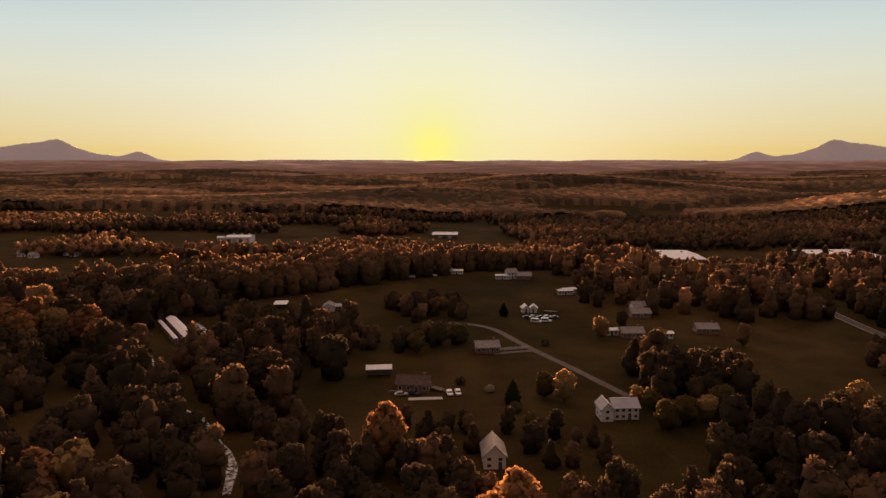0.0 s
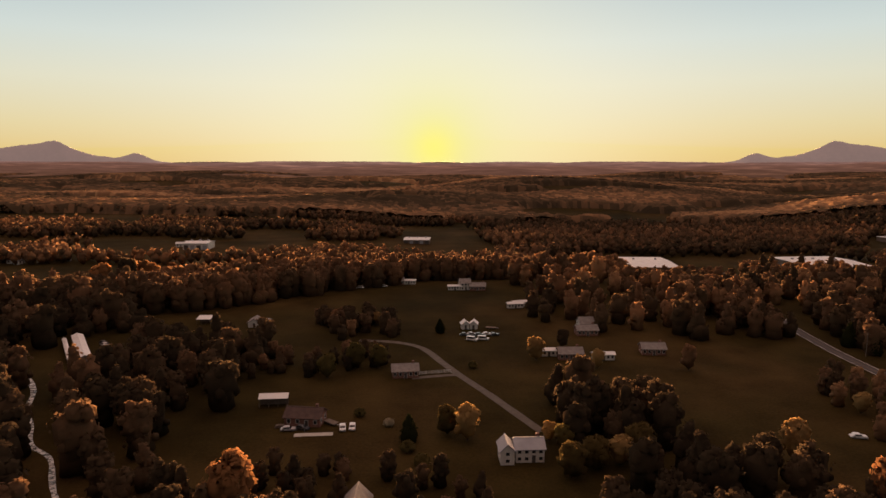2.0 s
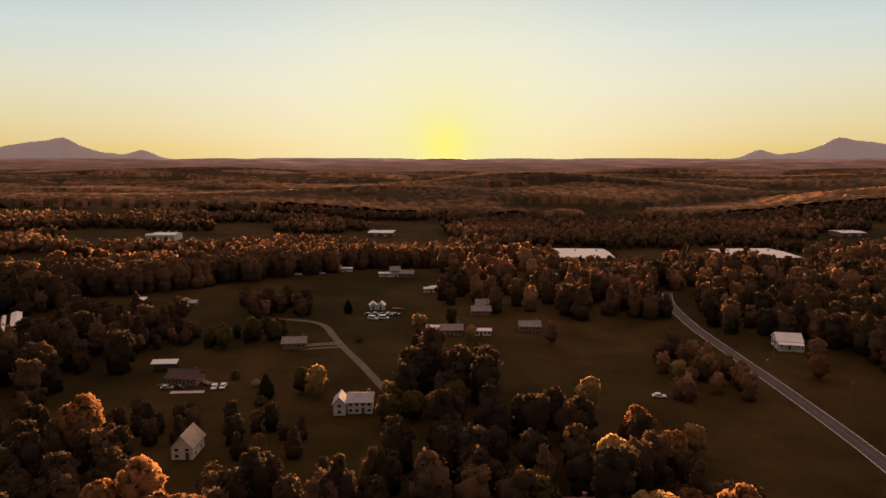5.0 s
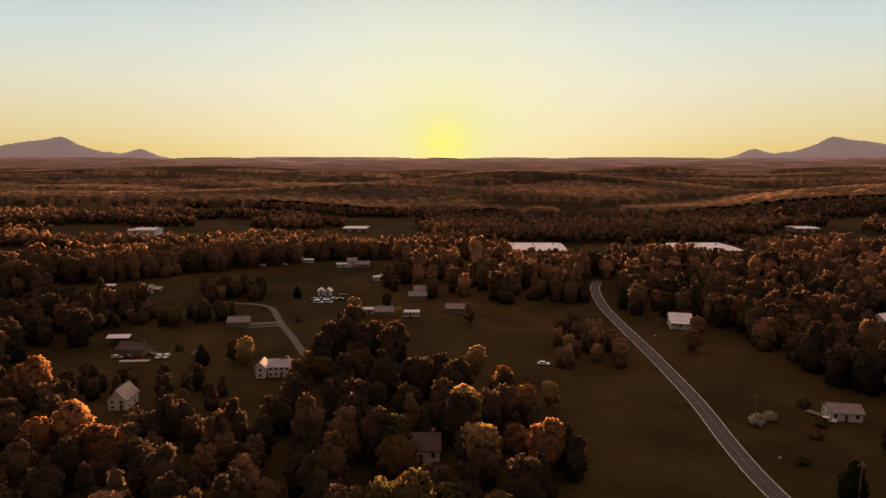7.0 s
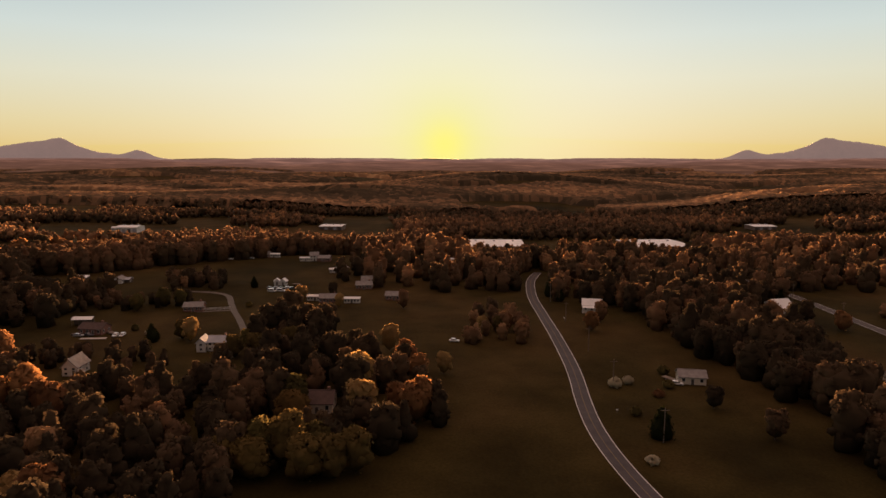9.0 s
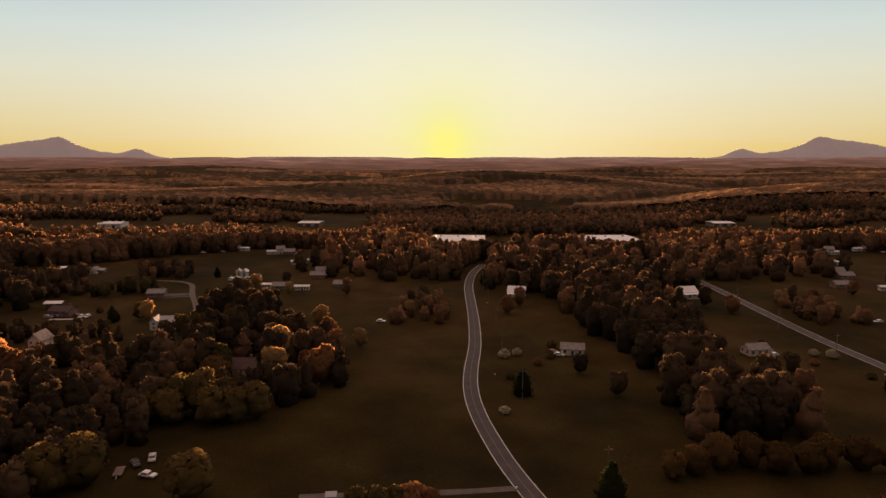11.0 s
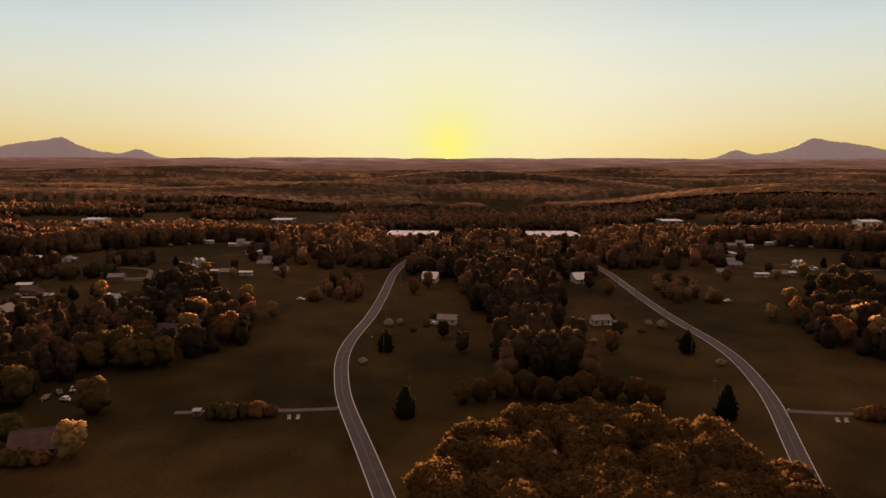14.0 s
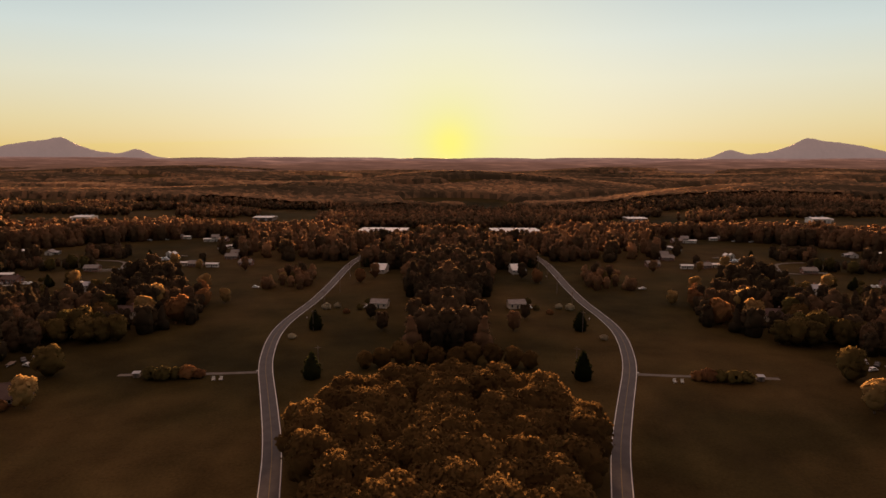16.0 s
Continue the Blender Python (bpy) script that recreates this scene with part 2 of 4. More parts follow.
# ---------------------------------------------------------------- mesh helpers
def part(name, bm, mat, parent=None, label=""):
    me = bpy.data.meshes.new(name)
    bm.normal_update()
    bm.to_mesh(me)
    bm.free()
    me.materials.append(mat)
    ob = new(name, me)
    if parent:
        ob.parent = parent
    if label:
        ob["label"] = label
    return ob


def box(bm, x0, y0, z0, x1, y1, z1):
    vs = [bm.verts.new(c) for c in ((x0, y0, z0), (x1, y0, z0), (x1, y1, z0), (x0, y1, z0), (x0, y0, z1), (x1, y0, z1), (x1, y1, z1), (x0, y1, z1))]
    for f in ((3, 2, 1, 0), (4, 5, 6, 7), (0, 1, 5, 4), (1, 2, 6, 5), (2, 3, 7, 6), (3, 0, 4, 7)):
        bm.faces.new([vs[i] for i in f])
    return vs


def boxes(*dims):
    bm = bmesh.new()
    for d in dims:
        box(bm, *d)
    return bm


def prism(bm, pts, x0, x1):
    """A profile in y and z, drawn out along x."""
    a = [bm.verts.new((x0, y, z)) for y, z in pts]
    b = [bm.verts.new((x1, y, z)) for y, z in pts]
    k = len(pts)
    bm.faces.new(a), bm.faces.new(b[::-1])
    for i in range(k):
        bm.faces.new((a[i], b[i], b[(i + 1) % k], a[(i + 1) % k]))
    bmesh.ops.recalc_face_normals(bm, faces=bm.faces)


def smooth(a, b, v):
    t = np.clip((v - a) / (b - a), 0, 1)
    return t * t * (3 - 2 * t)


def height(x, y):
    """The lie of the land: a flat valley floor, a dip behind the wood belt, rolling hills that climb to the horizon."""
    x, y = np.asarray(x, float), np.asarray(y, float)
    u = np.abs(x - AXIS)
    r = np.hypot(u * 0.8, y - 100)
    hills = np.sin(x / 310 + 1.3) * np.cos(y / 270 + 0.4) + 0.6 * np.sin(x / 140 - y / 190 + 2.0) + 0.5 * np.sin(y / 120 + np.sin(x / 230) * 1.7)
    far = smooth(1500, 4500, r) * 50
    dip = -10 * smooth(400, 490, y) * smooth(-260, -60, AXIS - u) * (1 - smooth(900, 1300, y))
    return far + dip + hills * (13 * smooth(640, 1100, r) - 6 * smooth(1700, 2400, r))


def lay(x, y):
    return float(height(x, y))


def mesh_from(name, verts, quads, mats=(), mat_index=None, tint=None, flat=False):
    me = bpy.data.meshes.new(name)
    me.vertices.add(len(verts))
    me.vertices.foreach_set("co", np.asarray(verts, np.float32).ravel())
    me.loops.add(quads.size)
    me.loops.foreach_set("vertex_index", quads.astype(np.int32).ravel())
    me.polygons.add(len(quads))
    me.polygons.foreach_set("loop_start", np.arange(0, quads.size, quads.shape[1], dtype=np.int32))
    for m in mats:
        me.materials.append(m)
    if mat_index is not None:
        me.polygons.foreach_set("material_index", mat_index.astype(np.int32))
    if tint is not None:
        me.attributes.new("tint", "FLOAT", "FACE").data.foreach_set("value", tint.astype(np.float32))
    me.update(calc_edges=True)
    if not flat:
        me.shade_smooth()
    return me


# ---------------------------------------------------------------- ground, hills, mountains
def spaced(lo, hi, near_lo, near_hi, fine, coarse):
    return np.unique(np.concatenate([np.arange(lo, near_lo, coarse), np.arange(near_lo, near_hi, fine), np.arange(near_hi, hi + coarse, coarse)]))


gx, gy = spaced(-5200, 5500, -900, 1214, 14, 60), spaced(-2600, 4900, -300, 1300, 14, 40)
GX, GY = np.meshgrid(gx, gy)
gv = np.stack([GX.ravel(), GY.ravel(), height(GX, GY).ravel()], 1)
ii = np.arange(len(gy) - 1)[:, None] * len(gx) + np.arange(len(gx) - 1)[None]
gq = np.stack([ii, ii + 1, ii + len(gx) + 1, ii + len(gx)], -1).reshape(-1, 4)
tagged(new("ground", mesh_from("ground", gv, gq, [GROUND])), "dry autumn meadow and woodland floor", "ground", kind="structure")


def mountain(name, side, label):
    """A long mountain with a steep summit, a shoulder and a small cone beside it."""
    xs, ds = np.linspace(-4300, -1450, 260), np.linspace(-1, 1, 26)
    X, D = np.meshgrid(xs, ds)
    crest = (141 * np.exp(-((X + 3010) / 524) ** 2) + 45 * np.exp(-((X + 2830) / 115) ** 2) + 17 * np.exp(-((X + 2203) / 279) ** 2)
             + 46 * np.exp(-((X + 2250) / 99) ** 2))
    rough_ = np.array([noise.fractal(Vector((x / 90, d * 2.5, 0.7)), 0.8, 2.1, 6) for x, d in zip(X.ravel(), D.ravel())]).reshape(X.shape)
    Z = 44 + crest * (1 - np.abs(D) ** 1.3) + rough_ * (1.5 + crest * 0.045) * (1 - np.abs(D)) - 30 * np.abs(D) ** 4
    Y = 4680 + D * 100
    if side > 0:
        X = 29 - X
    q = np.arange(25)[:, None] * 260 + np.arange(259)[None]
    q = np.stack([q, q + 1, q + 261, q + 260], -1).reshape(-1, 4)
    if side > 0:
        q = q[:, ::-1]
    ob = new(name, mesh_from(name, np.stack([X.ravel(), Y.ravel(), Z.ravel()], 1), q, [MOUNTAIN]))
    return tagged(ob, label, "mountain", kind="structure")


mountain("backdrop_mountain", -1, "purple mountain with painted haze glow and a small cone beside it")
mountain("backdrop_mountain", 1, "purple mountain with painted haze glow and a small cone beside it")


def far_hills():
    """Rolling wooded hills that carry the land on to the horizon."""
    xs, ys = np.linspace(-4700, 5000, 640), np.concatenate([np.linspace(2250, 3200, 60), np.linspace(3225, 4480, 50)])
    X, Y = np.meshgrid(xs, ys)
    lump = np.array([noise.noise(Vector((x / 34, y / 34, 1.0))) + 2.2 * noise.noise(Vector((x / 330, y / 150, 6.0))) for x, y in zip(X.ravel(), Y.ravel())]).reshape(X.shape)
    rise = smooth(2230, 2420, Y)
    Z = height(X, Y) - 4 + rise * (14 + 3.2 * lump)
    Z = np.minimum(Z, 66 + 1.2 * lump)
    q = np.arange(len(ys) - 1)[:, None] * 640 + np.arange(639)[None]
    q = np.stack([q, q + 1, q + 641, q + 640], -1).reshape(-1, 4)
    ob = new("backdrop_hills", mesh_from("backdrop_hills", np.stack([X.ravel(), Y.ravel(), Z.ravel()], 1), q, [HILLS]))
    tagged(ob, "rolling wooded hills reaching the horizon, evening haze painted as glow", "hills", kind="structure")


far_hills()


# ---------------------------------------------------------------- roads and creek
def ribbon(name, pts, width, mat, lift, label, category, shape=0.0):
    """A strip with thickness that follows a bent line over the ground."""
    pts = [Vector((x, y, 0)) for x, y in pts]
    line = []
    for i in range(len(pts) - 1):
        p0, p1, p2, p3 = pts[max(i - 1, 0)], pts[i], pts[i + 1], pts[min(i + 2, len(pts) - 1)]
        for k in range(10):
            t = k / 10
            line.append(0.5 * (2 * p1 + (p2 - p0) * t + (2 * p0 - 5 * p1 + 4 * p2 - p3) * t * t + (3 * p1 - 3 * p2 + p3 - p0) * t ** 3))
    line.append(pts[-1])
    bm = bmesh.new()
    rows = []
    for i, p in enumerate(line):
        d = (line[min(i + 1, len(line) - 1)] - line[max(i - 1, 0)]).normalized()
        s = Vector((d.y, -d.x, 0))
        w = width / 2 * (1 + shape * noise.noise(Vector((p.x / 9, p.y / 9, 0))))
        row = []
        for side, z in ((-1, -0.25), (-1, lift), (1, lift), (1, -0.25)):
            q = p + s * side * w
            row.append(bm.verts.new((q.x, q.y, lay(q.x, q.y) + z)))
        rows.append(row)
    for a, b in zip(rows, rows[1:]):
        for k in range(3):
            bm.faces.new((a[k], a[k + 1], b[k + 1], b[k]))
    bmesh.ops.recalc_face_normals(bm, faces=bm.faces)
    ob = part(name, bm, mat)
    tagged(ob, label, category, kind="structure")
    return ob, line


def mirrored(pts):
    return [(2 * AXIS - x, y) for x, y in pts]


def offset(line, d):
    out = []
    for i in range(0, len(line), 4):
        t = (line[min(i + 1, len(line) - 1)] - line[max(i - 1, 0)]).normalized()
        out.append((line[i].x + t.y * d, line[i].y - t.x * d))
    return out


MAIN_ROAD = [(150, -240), (131, -140), (115, -72), (107.5, -42), (97.5, -10), (86.6, 24), (81.2, 48), (78.2, 68), (77.3, 86), (78.3, 106), (81.2, 138), (82.4, 183), (82.4, 226), (83, 262), (88, 305), (97, 336)]
LANE = [(34, 14.5), (46, 15.5), (71, 17), (91, 19.5)]
FARM_LANE = [(-118, 274), (-102, 271), (-90, 262), (-81, 241), (-75.5, 228), (-66.5, 209), (-59.5, 193), (-53, 178)]
DRIVE = [(-93, 224.5), (-86, 226.5), (-75.5, 228.5)]
CREEK = [(-262, 262), (-247, 246), (-239, 233), (-224, 214), (-216, 198), (-206, 183), (-198, 171), (-188, 163), (-179, 149), (-170, 135), (-166, 118)]
for flip in (False, True):
    f = mirrored if flip else list
    ob, line = ribbon("road", f(MAIN_ROAD), 5.6, ASPHALT, 0.05, "two-lane grey asphalt country road with pale edges", "road")
    for d in (-2.55, 2.55):
        e, _ = ribbon("edge_line", offset(line, d), 0.22, LINE, 0.056, "worn white edge line", "")
        e.parent = ob
        del e["kind"]
    e, _ = ribbon("centre_line", offset(line, 0.0), 0.2, YELLOW, 0.056, "faded yellow centre line", "")
    e.parent = ob
    del e["kind"]
    ribbon("lane", f(LANE), 2.4, GRAVEL, 0.04, "narrow pale gravel lane through the meadow", "lane", 0.3)
    ribbon("lane", f(FARM_LANE), 3.0, GRAVEL, 0.04, "pale gravel farm lane between the houses", "lane", 0.2)
    ribbon("driveway", f(DRIVE), 2.6, GRAVEL, 0.045, "pale gravel driveway", "driveway", 0.2)
    ribbon("creek", f(CREEK), 1.7, WATER, 0.02, "narrow shining creek winding through dark woods", "creek", 0.9)


# ---------------------------------------------------------------- trees
def crown_quads(rng, lobes, n, size, lift=0.35):
    """n leaf clumps on the lobes' skins: corner points (n, 4, 3), and normals that follow the lobes' rounding."""
    c = np.array([l[:3] for l in lobes])
    r = np.array([l[3] for l in lobes])
    high = (c[:, 2] - c[:, 2].min()) / (np.ptp(c[:, 2]) + 1e-6)
    w = r ** 2 * (0.15 + high ** 1.5)
    k = rng.choice(len(r), n, p=w / w.sum())
    d = rng.normal(size=(n, 3))
    d[:, 2] = np.where(rng.random(n) < lift, np.abs(d[:, 2]) + 0.35, d[:, 2])
    d /= np.linalg.norm(d, axis=1, keepdims=True)
    p = c[k] + d * (r[k] * rng.uniform(0.84, 1.10, n))[:, None]
    nrm = d + rng.normal(size=(n, 3)) * 0.55
    nrm /= np.linalg.norm(nrm, axis=1, keepdims=True)
    a = np.cross(nrm, rng.normal(size=(n, 3)))
    a /= np.linalg.norm(a, axis=1, keepdims=True)
    b = np.cross(nrm, a)
    s = size * rng.uniform(0.6, 1.25, n)[:, None]
    soft = 0.4 * d + 0.2 * nrm + np.array([0, 0, 0.25]) + (p - c.mean(0)) / (np.abs(p - c.mean(0)).max() + 1e-6) * 1.1
    return np.stack([p - a * s - b * s * 0.55, p + a * s * 0.5 - b * s, p + a * s + b * s * 0.6, p - a * s * 0.55 + b * s], 1), np.repeat(soft[:, None], 4, 1)


def core_quads(rng, lobes, nu, nv, middle):
    """The dense inner leaf mass of each lobe: a lumpy closed skin, with its rounding as normals."""
    Q, N = [], []
    th = np.linspace(0, 2 * math.pi, nu + 1)
    ph = np.linspace(-1.35, 1.5, nv + 1)
    reach = max(math.dist(l[:3], middle) + l[3] for l in lobes)
    for x, y, z, r in lobes:
        lump = 1 + rng.uniform(-0.16, 0.16, (nv + 1, nu + 1))
        lump[:, -1] = lump[:, 0]
        T, P = np.meshgrid(th + rng.uniform(0, 6), ph)
        d = np.stack([np.cos(T) * np.cos(P), np.sin(T) * np.cos(P), np.sin(P)], -1)
        v = d * (lump * r * 0.86)[..., None] + np.array([x, y, z])
        k = d * 0.4 + (v - middle) / reach * 1.1 + np.array([0, 0, 0.25])
        for out, a in ((Q, v), (N, k)):
            out.append(np.stack([a[:-1, :-1], a[:-1, 1:], a[1:, 1:], a[1:, :-1]], 2).reshape(-1, 4, 3))
    return np.concatenate(Q), np.concatenate(N)


def full_crown(rng, lobes, n, size, nu, nv, lift=0.8):
    q, k = crown_quads(rng, lobes, n, size, lift)
    cq, ck = core_quads(rng, lobes, nu, nv, np.mean([l[:3] for l in lobes], 0))
    return np.concatenate([cq, q]), np.concatenate([ck, k])


def broadleaf_lobes(rng, h, r, k=24):
    """A full core and k smaller lobes over it, so that the outline is scalloped."""
    out = [(0, 0, h * 0.56, r * 0.80), (0, 0, h * 0.32, r * 0.66)]
    for i in range(k):
        a, e = rng.uniform(0, 6.28), math.sin(rng.uniform(-0.9, 1.57))
        q = r * rng.uniform(0.50, 0.70) * math.sqrt(max(0.02, 1 - (0.9 * max(e, -0.4)) ** 2))
        out.append((math.cos(a) * q, math.sin(a) * q, h * (0.53 + 0.33 * e), r * rng.uniform(0.20, 0.36)))
    return out


def tall_lobes(rng, h, r):
    out = []
    for i in range(8):
        f = i / 7
        a = rng.uniform(0, 6.28)
        q = r * 0.35 * (1 - f)
        out.append((math.cos(a) * q, math.sin(a) * q, h * (0.22 + 0.70 * f), r * (0.70 - 0.42 * f)))
    return out


def wood_quads(rng, h, r, limbs):
    """A tapered trunk and its limbs as quads (n, 4, 3)."""
    out = []

    def stem(p, q, ra, rb, sides):
        p, q = np.array(p, float), np.array(q, float)
        d = (q - p) / np.linalg.norm(q - p)
        a = np.cross(d, (0.3, 0.9, 0.1))
        a /= np.linalg.norm(a)
        b = np.cross(d, a)
        for i in range(sides):
            t0, t1 = 2 * math.pi * i / sides, 2 * math.pi * (i + 1) / sides
            u, v = a * math.cos(t0) + b * math.sin(t0), a * math.cos(t1) + b * math.sin(t1)
            out.append([p + u * ra, p + v * ra, q + v * rb, q + u * rb])

    base = h * 0.028
    knee = (rng.uniform(-0.2, 0.2), rng.uniform(-0.2, 0.2), h * 0.35)
    stem((0, 0, -0.3), knee, base, base * 0.7, 7)
    stem(knee, (0, 0, h * 0.8), base * 0.7, base * 0.15, 6)
    for i in range(limbs):
        a = 6.28 * i / max(limbs, 1) + rng.uniform(-0.4, 0.4)
        z = h * rng.uniform(0.3, 0.5)
        stem((knee[0], knee[1], z), (math.cos(a) * r * 0.6, math.sin(a) * r * 0.6, z + h * 0.22), base * 0.4, base * 0.1, 4)
    return np.array(out)


def quads_mesh(name, q, mats, normals=None, **kw):
    me = mesh_from(name, q.reshape(-1, 3), np.arange(len(q) * 4).reshape(-1, 4), mats, **kw)
    if normals is not None:
        k = normals.reshape(-1, 3)
        k = k / (np.linalg.norm(k, axis=1, keepdims=True) + 1e-9)
        me.normals_split_custom_set_from_vertices(k.astype(np.float32))
    return me


def tree_thing(kind, seed, h, r, mat, n, size, label, category="tree", name="tree"):
    rng = np.random.default_rng(seed)
    root = new(name)
    tagged(root, label, category)
    t = new("trunk", quads_mesh("trunk", wood_quads(rng, h, r, 6 if kind == "broad" else 0), [BARK]))
    if kind == "broad":
        q, k = full_crown(rng, broadleaf_lobes(rng, h, r), n, size, 7, 4)
    elif kind == "tall":
        q, k = full_crown(rng, tall_lobes(rng, h, r), n, size, 7, 4)
    elif kind == "bush":
        q, k = full_crown(rng, [(0, 0, h * 0.5, r * 0.6)] + [(math.cos(i * 1.3) * r * 0.5, math.sin(i * 1.3) * r * 0.5, h * 0.4, r * 0.5) for i in range(5)], n, size, 7, 4)
    else:
        lobes = [(rng.uniform(-0.2, 0.2), rng.uniform(-0.2, 0.2), h * (0.16 + 0.76 * i / 7), r * (0.92 - 0.72 * (i / 7) ** 1.2)) for i in range(8)]
        q, k = full_crown(rng, lobes, n, size, 9, 4, 0.3)
    q[..., 2] = np.maximum(q[..., 2], 0.02)
    c = new("crown", quads_mesh("crown", q, [mat], k))
    t.parent = c.parent = root
    return root


stock = {}


def plant(key, x, y, size=1.0, turn=None, both=True):
    """One tree of a stock kind on the ground, and its like beyond the axis."""
    maker, group = STOCK[key]
    for flip in ((False, True) if both else (False,)):
        px = 2 * AXIS - x if flip else x
        a = random.uniform(0, 360) if turn is None else turn
        m = pose(px, y, lay(px, y) - 0.05, 0, 0, a)
        if key not in stock:
            stock[key] = maker()
            ob = stock[key]
            ob.matrix_basis = m
        else:
            ob = copy_thing(stock[key], m)
        ob.scale = (size, size, size * random.uniform(0.92, 1.08))
        if group:
            ob["group"] = group


STOCK = {
    "autumn_a": (lambda: tree_thing("broad", 11, 14, 5.6, LEAF, 560, 0.5, "round-crowned autumn tree with russet and brown leaves"), "autumn trees"),
    "autumn_b": (lambda: tree_thing("broad", 12, 16, 6.2, LEAF, 600, 0.5, "broad autumn tree with uneven brown and orange crown"), "autumn trees"),
    "autumn_c": (lambda: tree_thing("tall", 13, 17, 5.2, LEAF, 560, 0.6, "tall autumn tree with narrow lobed crown"), "autumn trees"),
    "gold_a": (lambda: tree_thing("broad", 14, 12, 5.2, GOLD, 620, 0.55, "golden-yellow autumn tree with glowing crown top"), "golden trees"),
    "rust_a": (lambda: tree_thing("broad", 16, 13, 6.0, RUST, 640, 0.58, "spreading autumn tree with rust-orange leaves"), "rust trees"),
    "olive_a": (lambda: tree_thing("broad", 17, 14, 5.8, OLIVE, 600, 0.6, "round olive-green tree beginning to turn"), "olive trees"),
    "amber_a": (lambda: tree_thing("broad", 31, 13.5, 8.0, AMBER, 1100, 0.38, "full amber-brown tree of a close roadside wood"), "amber trees"),
    "amber_b": (lambda: tree_thing("broad", 32, 14.0, 8.6, AMBER, 1100, 0.38, "broad amber tree of a close roadside wood"), "amber trees"),
    "amber_c": (lambda: tree_thing("broad", 33, 13.0, 8.2, AMBER, 1200, 0.36, "round amber-brown tree of a close roadside wood"), "amber trees"),
    "turning_a": (lambda: tree_thing("broad", 41, 13.5, 6.4, MOSS, 760, 0.42, "wide olive-gold tree with sunlit crown edge"), "turning trees"),
    "turning_b": (lambda: tree_thing("broad", 42, 13.0, 7.0, MOSS, 760, 0.42, "spreading dome-shaped tree turning from olive to gold"), "turning trees"),
    "olive_b": (lambda: tree_thing("broad", 27, 15, 6.4, OLIVE, 600, 0.5, "broad olive-brown tree in shade"), "olive trees"),
    "conifer": (lambda: tree_thing("conifer", 18, 10, 4.0, NEEDLE, 460, 0.36, "dark conical evergreen tree", "conifer", "conifer"), "conifers"),
    "bush": (lambda: tree_thing("bush", 19, 3.4, 2.4, OLIVE, 420, 0.38, "low rounded olive bush", "bush", "bush"), "bushes"),
    "rust_bush": (lambda: tree_thing("bush", 20, 3.2, 2.6, RUST, 420, 0.38, "low rust-red autumn bush", "bush", "bush"), "bushes"),
    "pale_bush": (lambda: tree_thing("bush", 21, 2.6, 2.1, PALE, 420, 0.34, "pale straw-coloured ornamental bush on the lawn", "bush", "bush"), "pale bushes"),
}


def inside(poly, x, y):
    hit = False
    for (x0, y0), (x1, y1) in zip(poly, poly[1:] + poly[:1]):
        if (y0 > y) != (y1 > y) and x < (x1 - x0) * (y - y0) / (y1 - y0) + x0:
            hit = not hit
    return hit


def near_line(pts, x, y, d):
    for (x0, y0), (x1, y1) in zip(pts, pts[1:]):
        t = max(0, min(1, ((x - x0) * (x1 - x0) + (y - y0) * (y1 - y0)) / ((x1 - x0) ** 2 + (y1 - y0) ** 2)))
        if math.hypot(x - x0 - t * (x1 - x0), y - y0 - t * (y1 - y0)) < d:
            return True
    return False


# glades in the woods: middle, half widths
GLADES = [(-231, 258, 15, 26), (-218, 240, 14, 20), (-350, 445, 120, 40), (-300, 570, 90, 45), (-213, 240, 13, 20), (-232, 153, 20, 13), (-222, 258, 14, 16), (-171, 292, 20, 20), (-196, 300, 10, 8), (-137, 192, 14, 16), (-121, 180, 18, 14),
          (-101, 133, 7, 9), (-60, 156, 12, 12), (-6, 97, 10, 10), (9, -11, 17, 12), (-9, 27, 9, 9), (-93, 228, 14, 12), (-10, 84, 9, 10), (-4, 53, 15, 8), (-98, 101, 13, 9), (12, 61, 7, 6), (17, 93, 9, 7)]


def free_spot(x, y):
    if any(((x - a) / w) ** 2 + ((y - b) / d) ** 2 < 1 for a, b, w, d in GLADES):
        return False
    return not (near_line(MAIN_ROAD, x, y, 7) or near_line(LANE, x, y, 5) or near_line(FARM_LANE, x, y, 7) or near_line(CREEK, x, y, 2.8) or near_line(DRIVE, x, y, 5))


